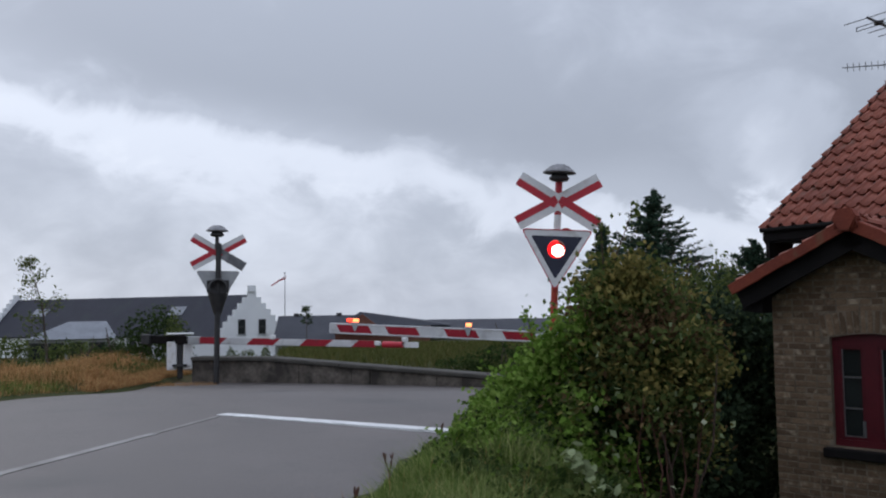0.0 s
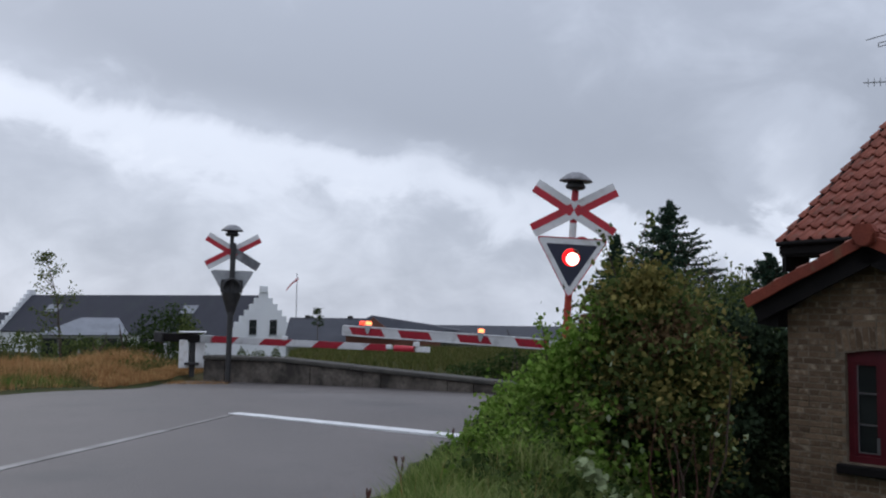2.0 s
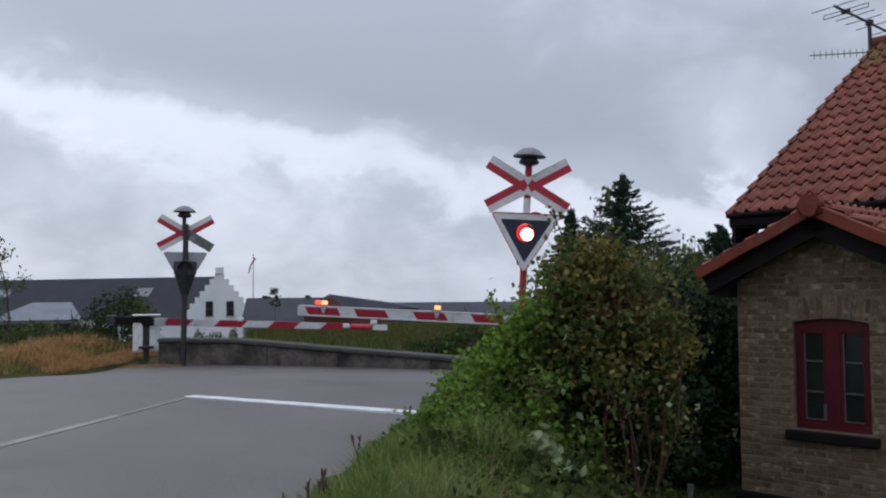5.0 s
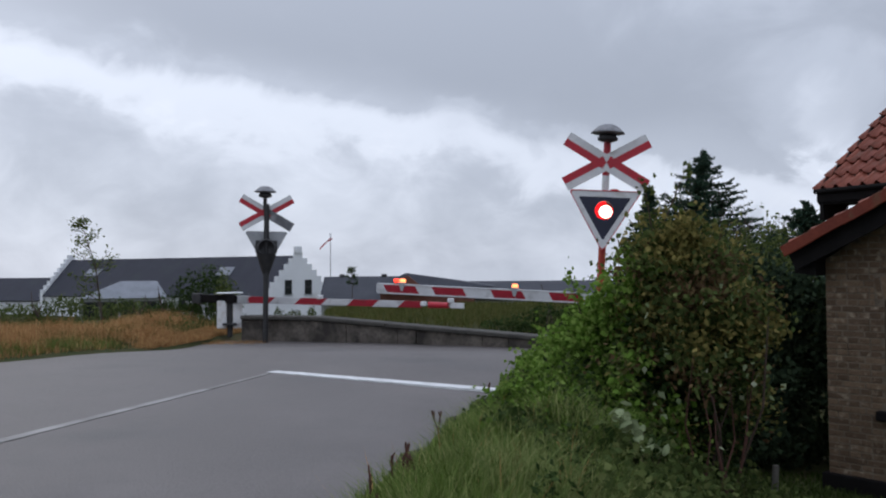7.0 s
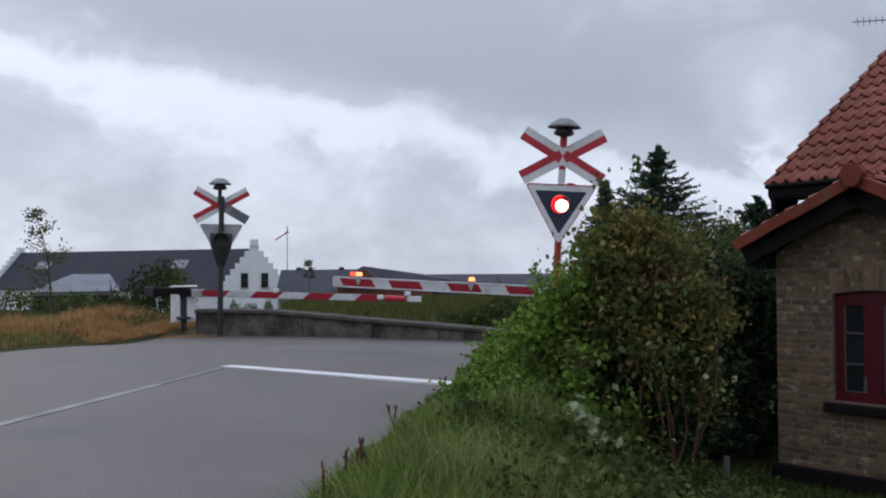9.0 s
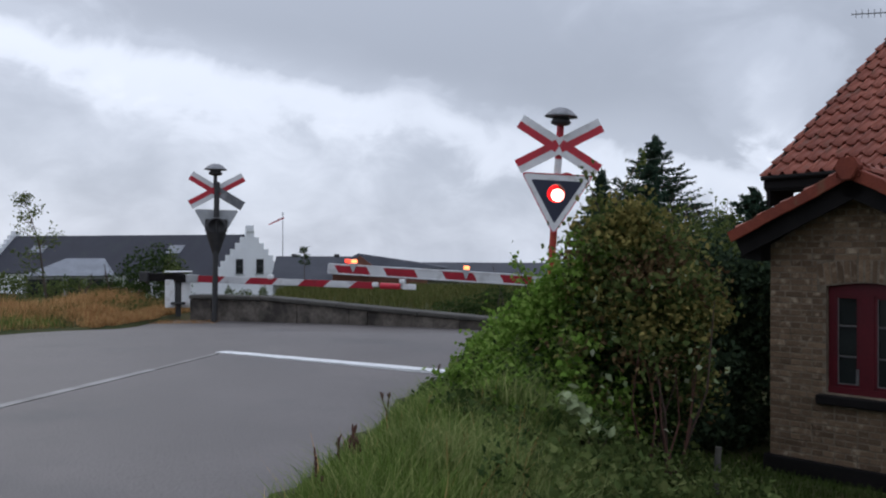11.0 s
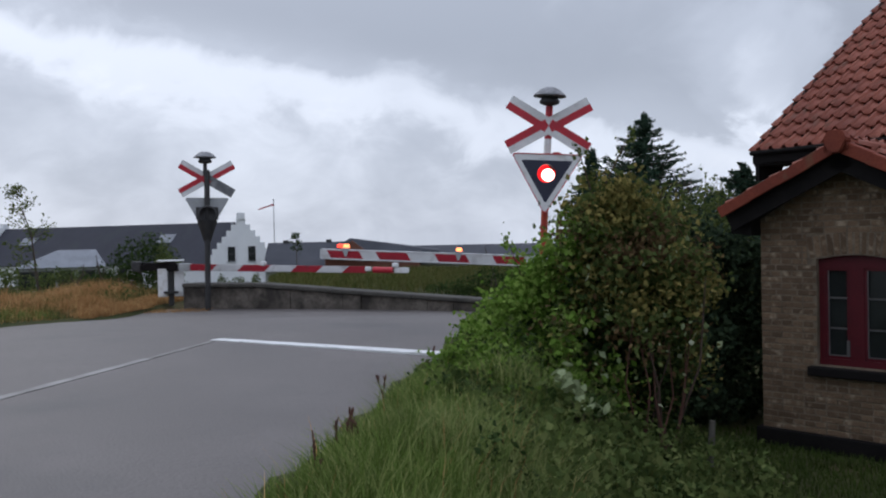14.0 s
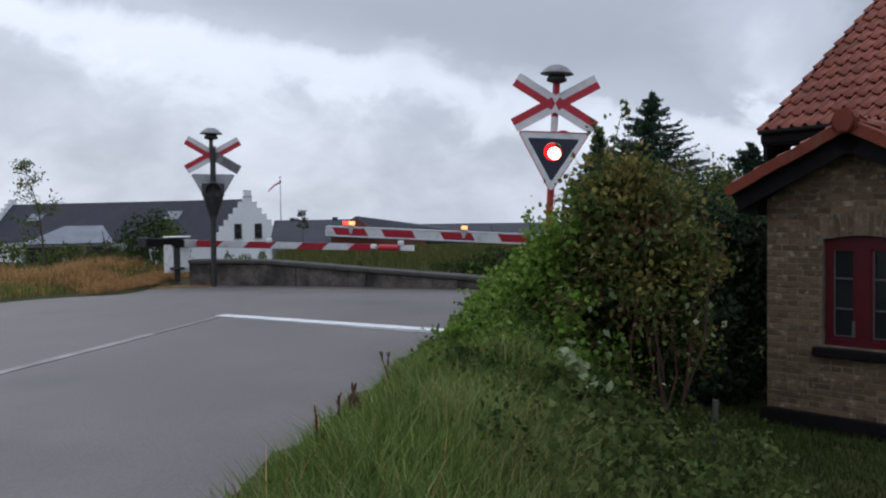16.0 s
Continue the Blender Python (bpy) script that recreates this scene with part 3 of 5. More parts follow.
def near_signal():
    """The flashing signal that faces the road: cross over a triangle with a red lamp."""
    s = thing("crossing_signal", pose(1.65, 14.0, 0.0, 0, 3.6, -7.3), "red and white level crossing signal, leaning, with lit red lamp", "crossing signal", "crossing signals")
    z = -0.1
    bands = [(1.9, ORANGE_RUST, "flaking red post foot"), (2.0, SIGN_WHITE, ""), (2.75, SIGN_RED, ""), (2.98, SIGN_WHITE, ""), (3.1, SIGN_RED, ""), (3.24, SIGN_WHITE, ""), (3.52, SIGN_RED, "")]
    for top, m, lab in bands:
        part("post_section", cone(bmesh.new(), (0, 0.125, z), (0, 0.125, top), 0.057, 0.057, 18), m, s, lab, False)
        z = top
    cross_sign(s, 3.18, 0.045, [(SIGN_WHITE, SIGN_RED)] * 4)
    bell(s, 3.5)
    cz = 2.425
    outer = triangle_outline(1.13, 0.965, 0.05, 2.735)
    mid = triangle_outline(1.085, 0.925, 0.045, 2.72)
    inner = triangle_outline(0.81, 0.675, 0.02, 2.63)
    turns = 72
    angs = sorted([2 * math.pi * i / turns for i in range(turns)] + [math.atan2(p[1] - cz, p[0]) % (2 * math.pi) for p in outer + inner])

    def ring(name, a, b, y0, y1, m, label):
        bm = bmesh.new()
        rows = []
        for g in angs:
            rows.append([bm.verts.new((*(a(g)[:1]), y, a(g)[1])) for y in (y0, y1)] + [bm.verts.new((b(g)[0], y, b(g)[1])) for y in (y1, y0)])
        for i in range(len(rows)):
            p, q = rows[i], rows[(i + 1) % len(rows)]
            for k in range(4):
                bm.faces.new((p[k], q[k], q[(k + 1) % 4], p[(k + 1) % 4]))
        bmesh.ops.remove_doubles(bm, verts=bm.verts, dist=1e-5)
        bmesh.ops.recalc_face_normals(bm, faces=bm.faces)
        return part(name, bm, m, s, label)

    def on(outline):
        return lambda g: ray_to_outline(outline, 0, cz, g)

    def circle(r):
        return lambda g: (r * math.cos(g), cz + r * math.sin(g))

    ring("triangle_rim", on(outer), on(mid), -0.05, -0.01, SIGN_RED, "thin red rim of the triangle")
    ring("triangle_border", on(mid), on(inner), -0.042, -0.012, SIGN_WHITE, "white border of the triangle")
    ring("triangle_panel", on(inner), circle(0.14), -0.036, -0.014, NAVY, "blue-black panel of the triangle")
    bm = box(bmesh.new(), 0.62, 0.2, 0.3, 0, 0.2, cz - 0.13, bevel=0.02)
    for f in [f for f in bm.faces if f.normal.y < -0.99]:
        bm.faces.remove(f)
    part("lamp_case", bm, IRON, s, "dark lamp case behind the panel")
    # visor round the upper half of the lamp
    bm = bmesh.new()
    rows = []
    for i in range(19):
        g = math.radians(-10 + 200 * i / 18)
        ln = 0.05 + 0.1 * max(math.sin(g), 0)
        rows.append([bm.verts.new((r * math.cos(g), y, cz + r * math.sin(g))) for r, y in ((0.137, -0.03), (0.137, -0.036 - ln), (0.145, -0.036 - ln), (0.145, -0.03))])
    for p, q in zip(rows, rows[1:]):
        for k in range(4):
            bm.faces.new((p[k], q[k], q[(k + 1) % 4], p[(k + 1) % 4]))
    bmesh.ops.recalc_face_normals(bm, faces=bm.faces)
    part("visor", bm, NAVY, s, "dark visor above the lamp")
    lens = part("lens", lathe(bmesh.new(), [(0.001, 0.0), (0.144, 0.0), (0.144, 0.006), (0.106, 0.012), (0.001, 0.014)], 32, pose(0, 0.045, cz, 90)), RED_RIM, s, "glowing red round lens", True)
    part("lamp_core", lathe(bmesh.new(), [(0.001, 0.01), (0.1, 0.009), (0.092, 0.022), (0.05, 0.03), (0.001, 0.032)], 32, pose(0.024, 0.045, cz - 0.018, 90)), RED_CORE, lens, "white-hot lit middle of the lens", True)
    # added disc, no real part: it swings in front of the lens between flashes
    sh = part("blink_disc", lathe(bmesh.new(), [(0.001, 0.0), (0.148, 0.0), (0.148, 0.006), (0.001, 0.012)], 32, pose(-0.2, 0.0, 0.0, 90)), RED_DIM, s, "dull red disc, added to hide the lamp between flashes")
    sh.matrix_basis = pose(0.2, -0.004, cz)
    return s, sh


signal, shutter = near_signal()


def far_signal():
    """The signal on the far side, seen from behind."""
    s = thing("crossing_signal", pose(-5.28, 20.86, -0.1, 0, 0.9, 14), "level crossing signal seen from behind, dark post, grey back", "crossing signal", "crossing signals")
    part("post", cone(bmesh.new(), (0, -0.08, -0.05), (0, -0.08, 3.22), 0.066, 0.064, 18), IRON, s, "dark iron post")
    part("post_neck", cone(bmesh.new(), (-0.04, -0.02, 3.1), (-0.04, -0.02, 3.42), 0.045, 0.045, 12), IRON, s)
    cross_sign(s, 3.02, 0.02, [(SIGN_WHITE, SIGN_RED), (SIGN_WHITE, SIGN_RED), (SIGN_WHITE, SIGN_RED), (FADED, FADED)], 0.95)
    bell(s, 3.38, -0.04)
    part("triangle_back", plate(bmesh.new(), triangle_outline(1.02, 0.9, 0.05, 2.58), 0.02, pose(0, 0.02, 0)), SIGN_GREY, s, "pale grey back of the triangle")
    case = part("lamp_case", lathe(bmesh.new(), [(0.001, 0.0), (0.2, 0.0), (0.22, 0.05), (0.22, 0.2), (0.2, 0.24), (0.17, 0.24), (0.16, 0.12), (0.001, 0.12)], 28, pose(0, 0.0, 2.18, 90)), IRON, s, "round dark lamp case open to the front", True)
    part("case_bracket", box(bmesh.new(), 0.5, 0.08, 0.3, 0, -0.02, 2.06, bevel=0.015), IRON, s)
    bm = bmesh.new()
    cone(bm, (0, -0.05, 1.5), (0, -0.05, 2.05), 0.06, 0.24, 18)
    part("cable_funnel", bm, IRON, s, "dark tapering cable funnel")


far_signal()


# ---- barriers ----
def beam(parent, length, h, stripes, first_red, lean, start=0.0):
    """A tapering boom along +x in slanting red and white sections."""
    x, red = start, first_red
    for w in stripes:
        x1 = min(x + w, length)
        k0, k1 = 1 - 0.08 * x / length, 1 - 0.08 * x1 / length
        bm = bmesh.new()
        a, b = lean if x > start + 0.01 else 0, lean if x1 < length - 0.01 else 0
        plate(bm, [(x + a / 2, -h / 2 * k0), (x1 + b / 2, -h / 2 * k1), (x1 - b / 2, h / 2 * k1), (x - a / 2, h / 2 * k0)], 0.07)
        bmesh.ops.bevel(bm, geom=[e for e in bm.edges if abs(e.verts[0].co.x - e.verts[1].co.x) > 0.2], offset=0.012, segments=2, affect="EDGES")
        part("red_section" if red else "white_section", bm, BOOM_RED if red else BOOM_WHITE, parent)
        x, red = x1, not red


def near_barrier():
    """Boom hinged beside the near signal, reaching over the road."""
    p, q = Vector((2.75, 13.8, 0.99)), Vector((-1.87, 14.75, 1.225))
    d = q - p
    turn = math.degrees(math.atan2(d.y, d.x))
    b = thing("crossing_barrier", Matrix.Translation(p) @ pose(0, 0, 0, 0, 0, turn) @ pose(0, 0, 0, 0, -math.degrees(math.asin(d.z / d.length)), 0) @ pose(0, 0, 0, 180, 0, 0), "lowered red and white barrier boom with lit amber lamps", "barrier", "crossing barriers")
    ln = d.length
    beam(b, ln, 0.155, [0.37, 0.5, 0.45, 0.5, 0.43, 0.51, 0.46, 0.52, 0.28, 0.55, 0.4], False, 0.09)
    # white edge strips; the upper one paints the sky-lit top of the boom
    for z, high in ((-0.0875, 0.026), (0.0615, 0.026)):
        part("edge_highlight_strip", box(bmesh.new(), ln - 0.03, 0.082, high, ln / 2, 0.035, z, bevel=0.006), BOOM_WHITE, b, "white edge strip along the boom, the upper one a painted sky highlight")
    return b, ln


def mounted_lamps(b, places):
    for x, lab, m in places:
        # the boom's frame is upside down, so lamps stand towards -z
        c = part("boom_lamp", box(bmesh.new(), 0.09, 0.08, 0.06, x, 0.03, -0.172, bevel=0.014), m, b, lab)
        bm = bmesh.new()
        plate(bm, [(x - 0.065, -0.115), (x + 0.065, -0.115), (x + 0.012, 0.03), (x - 0.012, 0.03)], 0.02, pose(0, -0.024, 0))
        if m is AMBER:
            part("lamp_bracket", bm, SIGN_GREY, c, "grey tapering bracket")


near_boom, near_len = near_barrier()
mounted_lamps(near_boom, [(2.4, "lit amber barrier lamp", AMBER), (4.28, "lit amber barrier lamp", AMBER), (4.385, "lit red barrier lamp", AMBER_RED)])


def far_barrier():
    p, q = Vector((-6.35, 21.55, 0.86)), Vector((-0.66, 19.5, 0.74))
    d = q - p
    m = Matrix.Translation(p) @ pose(0, 0, 0, 0, 0, math.degrees(math.atan2(d.y, d.x))) @ pose(0, 0, 0, 0, -math.degrees(math.asin(d.z / d.length)), 0)
    b = thing("crossing_barrier", m, "lowered red and white barrier boom on a white machine case", "barrier", "crossing barriers")
    ln = d.length
    part("counterweight_arm", box(bmesh.new(), 1.1, 0.06, 0.2, -0.28, 0.03, -0.1, bevel=0.02), BLACKWOOD, b, "black counterweight arm")
    part("counterweight", box(bmesh.new(), 0.26, 0.14, 0.25, -0.96, 0.03, -0.125, bevel=0.02), IRON, b, "grey iron counterweight")
    part("grey_section", box(bmesh.new(), 0.4, 0.06, 0.19, 0.4, 0.03, -0.095, bevel=0.012), SIGN_GREY, b, "grey root of the boom")
    beam(b, ln - 0.9, 0.16, [0.7, 0.71, 0.72, 0.68, 0.66, 0.64, 0.8], True, -0.18, 0.54)
    part("tip_rod", cone(bmesh.new(), (ln - 0.95, 0.03, 0), (ln - 0.2, 0.03, 0.0), 0.022, 0.02, 10), SIGN_GREY, b)
    part("tip_tube", cone(bmesh.new(), (ln - 0.72, 0.03, 0.0), (ln - 0.25, 0.03, 0), 0.07, 0.065, 16), SIGN_RED, b, "red tube near the boom's tip")
    part("tip_plate", box(bmesh.new(), 0.34, 0.03, 0.12, ln - 0.05, 0.03, -0.06, bevel=0.01), SIGN_WHITE, b, "white end plate")
    for x in (2.55, ln - 0.2, ln - 0.85):
        part("boom_lamp", box(bmesh.new(), 0.13, 0.1, 0.1, x, 0.03, 0.06 if x != ln - 0.85 else -0.03, bevel=0.02), SIGN_WHITE, b, "unlit white-backed barrier lamp")
    # machine case with two white cheeks
    t = thing("barrier_machine", pose(-6.37, 21.7, 0.02, 0, 0, 15), "white barrier drive case with a dark column and cap", "barrier machine")
    part("base_column", box(bmesh.new(), 0.13, 0.34, 0.94, 0, 0.12, -0.1, bevel=0.02), IRON, t, "dark iron column")
    for x in (-0.19, 0.19):
        part("white_cheek", box(bmesh.new(), 0.23, 0.42, 0.68, x, 0.12, 0.12, bevel=0.025), CASE_WHITE, t, "white painted side case")
    part("cap", box(bmesh.new(), 0.64, 0.5, 0.035, 0, 0.1, 0.97, bevel=0.014), CASE_WHITE, t, "white flat cap")
    part("cap_block", box(bmesh.new(), 0.24, 0.34, 0.14, 0, 0.12, 0.83, bevel=0.01), IRON, t)
    part("foot_bracket", box(bmesh.new(), 0.34, 0.12, 0.06, 0, -0.14, 0.2, bevel=0.01), IRON, t)
    part("side_lever", cone(bmesh.new(), (0.38, 0.0, 0.2), (0.38, 0.0, 0.48), 0.02, 0.02, 8), SIGN_GREY, t)


far_barrier()


# ---- the brick porch of the crossing keeper's house ----
PORCH = pose(3.636, 9.85, -0.709, 0, 0, -48)
WIN = (0.62, 1.41, 0.74, 1.86)


def pan_tile_mesh(name, width, length, material=TILE):
    """A wing tile: shallow pan with a roll at one side and a thick front edge over a hollow."""
    prof = [(0.0, 0.012), (0.14, -0.01), (0.32, -0.02), (0.5, -0.014), (0.66, 0.004), (0.76, 0.034), (0.88, 0.046), (0.98, 0.03), (1.05, -0.004)]
    bm = bmesh.new()
    lower = [bm.verts.new((p * width, 0, z + 0.046)) for p, z in prof]
    upper = [bm.verts.new((p * width, length, z)) for p, z in prof]
    lip = [bm.verts.new((p * width, 0.002, z + 0.032)) for p, z in prof]
    under = [bm.verts.new((p * width, 0.05, z - 0.002)) for p, z in prof]
    for i in range(len(prof) - 1):
        bm.faces.new((lower[i], lower[i + 1], upper[i + 1], upper[i]))
        bm.faces.new((lip[i], lip[i + 1], lower[i + 1], lower[i]))
        bm.faces.new((under[i], under[i + 1], lip[i + 1], lip[i]))
    me = bpy.data.meshes.new(name)
    bm.to_mesh(me)
    bm.free()
    me.materials.append(material)
    for p in me.polygons:
        p.use_smooth = p.normal.z > 0.5
    return me


def porch():
    h = thing("house_porch", PORCH, "small yellow-brick gabled porch with red tile roof", "porch")
    W, eave, apex, deep = 2.03, 2.3, 2.9, 3.2
    x0, x1, z0, z1 = WIN
    wall = part("wall", box(box(box(bmesh.new(), x0, 0.24, eave, x0 / 2, 0.1255, 0.0), W - x1, 0.24, eave, (W + x1) / 2, 0.1255, 0.0), x1 - x0, 0.24, z0, (x0 + x1) / 2, 0.1255, 0), MORTAR, h, "weathered yellow-grey brickwork")
    bm = bmesh.new()
    rise = [(x0 + (x1 - x0) * k / 10, z1 + 0.045 * math.sin(math.pi * k / 10)) for k in range(11)]
    outline = [(x0, z1)] + rise[1:-1] + [(x1, z1), (x1, eave), (W, eave), (W / 2, apex), (0, eave), (x0, eave)]
    plate(bm, outline, 0.24, pose(0, 0.005, 0))
    part("gable_core", bm, MORTAR, wall)
    bm = bmesh.new()
    box(bm, 0.24, deep, eave, 0.13, deep / 2 + 0.26, 0)
    box(bm, 0.24, deep, eave, W - 0.13, deep / 2 + 0.26, 0)
    box(bm, W, 0.1, eave, W / 2, deep + 0.2, 0)
    part("side_walls", bm, MORTAR, wall)
    part("inner_floor", box(bmesh.new(), W - 0.5, deep - 0.2, 0.05, W / 2, deep / 2 + 0.2, 0.0), PLASTER, h)
    bm = box(bmesh.new(), W + 0.12, 0.3, 0.24, W / 2, 0.1, -0.24, bevel=0.01)
    box(bm, 0.3, deep, 0.24, 0.09, deep / 2 + 0.26, -0.24)
    part("plinth", bm, BLACKWOOD, h, "black tarred plinth")
    # roof slabs, verge tiles and ridge
    tip_x, tip_z, rid_z = -0.3, 2.42, 3.05
    ang = math.degrees(math.atan2(rid_z - tip_z, W / 2 - tip_x))
    run = math.hypot(rid_z - tip_z, W / 2 - tip_x)
    roof = part("roof", box(box(bmesh.new(), run, deep + 0.28, 0.1, run / 2, (deep + 0.28) / 2, -0.12, pose(tip_x, -0.28, tip_z, 0, -ang, 0)), run, deep + 0.28, 0.1, -run / 2, (deep + 0.28) / 2, -0.12, pose(W - tip_x, -0.28, tip_z, 0, ang, 0)), BLACKWOOD, h, "dark boarded underside of the roof")
    for side in (0, 1):
        m = pose(tip_x, -0.36, tip_z, 0, -ang, 0) if side == 0 else pose(W - tip_x, -0.36, tip_z, 0, ang, 0)
        n = 4
        for i in range(n):
            s = run / n
            bm = bmesh.new()
            x = (i + 0.5) * s if side == 0 else -(i + 0.5) * s
            box(bm, s + 0.02, 0.16, 0.035, x, 0.08, -0.012 + 0.006 * (i % 2), m, bevel=0.01)
            box(bm, s + 0.02, 0.022, 0.12, x, 0.0, -0.1 + 0.006 * (i % 2), m, bevel=0.006)
            part("verge_tile", bm, RIDGE, roof)
        # black barge board, deepened to stand in for the overhang's shade on the bricks
        part("barge_shade_board", box(bmesh.new(), run, 0.03, 0.2, run / 2 if side == 0 else -run / 2, 0.1, -0.27, m), BLACKWOOD, roof)
    part("boxed_eave", plate(bmesh.new(), [(tip_x + 0.06, tip_z - 0.1), (tip_x + 0.06, tip_z - 0.27), (-0.005, tip_z - 0.3), (-0.005, tip_z + 0.02)], deep, pose(0, -0.2, 0)), BLACKWOOD, roof, "black boxed eave")
    tm = pan_tile_mesh("porch_pan_tile", 0.21, 0.36)
    for side in (0, 1):
        for r in range(5):
            for c in range(14):
                ob = new("pan_tile", tm)
                ob.parent = roof
                if side == 0:
                    ob.matrix_basis = pose(tip_x, -0.2, tip_z, 0, -ang, 0) @ pose(0.02 + r * 0.29, 0.21 * c + 0.21, 0.0, 0, 0, -90)
                else:
                    ob.matrix_basis = pose(W - tip_x, -0.2, tip_z, 0, ang, 0) @ pose(-0.02 - r * 0.29, 0.21 * c, 0.0, 0, 0, 90)
    for i in range(9):
        bm = bmesh.new()
        rows = []
        for y in (0, 0.4):
            rr = 0.115 - (0.012 if y else 0)
            rows.append([bm.verts.new((W / 2 + rr * math.cos(math.radians(a)), -0.4 + i * 0.36 + y, rid_z - 0.055 + rr * math.sin(math.radians(a)))) for a in range(-15, 196, 15)])
        for a in range(len(rows[0]) - 1):
            bm.faces.new((rows[0][a], rows[0][a + 1], rows[1][a + 1], rows[1][a]))
        if i == 0:
            bm.faces.new(rows[0])
        part("ridge_tile", bm, RIDGE, roof, "", True)
    cap = plate(bmesh.new(), [(-0.055, -0.12), (0.055, -0.12), (0.125, 0.01), (0.07, 0.105), (-0.07, 0.105), (-0.125, 0.01)], 0.14, pose(W / 2, -0.43, rid_z + 0.005))
    bmesh.ops.bevel(cap, geom=list(cap.edges), offset=0.012, segments=2, affect="EDGES")
    part("ridge_end_cap", cap, RIDGE, roof, "six-sided clay end cap of the ridge")
    # window
    w = part("window", plate(bmesh.new(), [(x0, z0), (x1, z0), (x1, z0 + 0.07), (x0, z0 + 0.07)], 0.07, pose(0, 0.06, 0)), REDWOOD, h, "dark red painted two-light window")
    for xa, xb in ((x0, x0 + 0.065), (x1 - 0.065, x1), ((x0 + x1) / 2 - 0.075, (x0 + x1) / 2 + 0.075)):
        part("window_frame", box(bmesh.new(), xb - xa, 0.075, z1 - z0 - 0.02, (xa + xb) / 2, 0.1, z0 + 0.03, bevel=0.008), REDWOOD, w)
    part("window_head", plate(bmesh.new(), [(x0, z1 - 0.09), (x1, z1 - 0.09)] + [(x1, z1 - 0.004)] + [(a, b - 0.004) for a, b in rise[::-1][1:-1]] + [(x0, z1 - 0.004)], 0.07, pose(0, 0.062, 0)), REDWOOD, w)
    mid = (x0 + x1) / 2
    for xa, xb in ((x0 + 0.065, mid - 0.075), (mid + 0.075, x1 - 0.065)):
        za, zb = z0 + 0.07, z1 - 0.09
        bm = bmesh.new()
        for sx, sz, cx, cz in ((0.03, zb - za, xa + 0.015, za), (0.03, zb - za, xb - 0.015, za), (xb - xa, 0.03, (xa + xb) / 2, za), (xb - xa, 0.03, (xa + xb) / 2, zb - 0.03)):
            box(bm, sx, 0.045, sz, cx, 0.095, cz)
        part("sash", bm, REDWOOD, w)
        bm = bmesh.new()
        box(bm, 0.012, 0.012, zb - za - 0.06, xa + 0.034, 0.078, za + 0.03)
        box(bm, xb - xa - 0.06, 0.012, 0.012, (xa + xb) / 2, 0.078, za + 0.03)
        for k in (1, 2):
            box(bm, xb - xa - 0.06, 0.02, 0.018, (xa + xb) / 2, 0.09, za + (zb - za) * k / 3 - 0.009)
        part("glazing_bar", bm, PUTTY, w, "grey-white putty line and glazing bars")
        for k in range(3):
            bm = box(bmesh.new(), xb - xa - 0.05, 0.006, (zb - za) / 3 - 0.02, (xa + xb) / 2, 0.105, za + (zb - za) * k / 3 + 0.012)
            part("pane", bm, DARK_GLASS, w, "dark reflecting pane")
    part("window_sill", box(bmesh.new(), x1 - x0 + 0.16, 0.24, 0.1, mid, 0.04, z0 - 0.115, bevel=0.015), BLACKWOOD, w, "black window sill")
    # a pale upright thing seen just inside the lower pane, built as a strip before it
    part("white_sill_object", box(bmesh.new(), 0.035, 0.014, 0.17, mid - 0.095, 0.07, z0 + 0.1, bevel=0.006), PUTTY, w, "white upright object seen at the pane")
    return h, wall


porch_thing, porch_wall = porch()


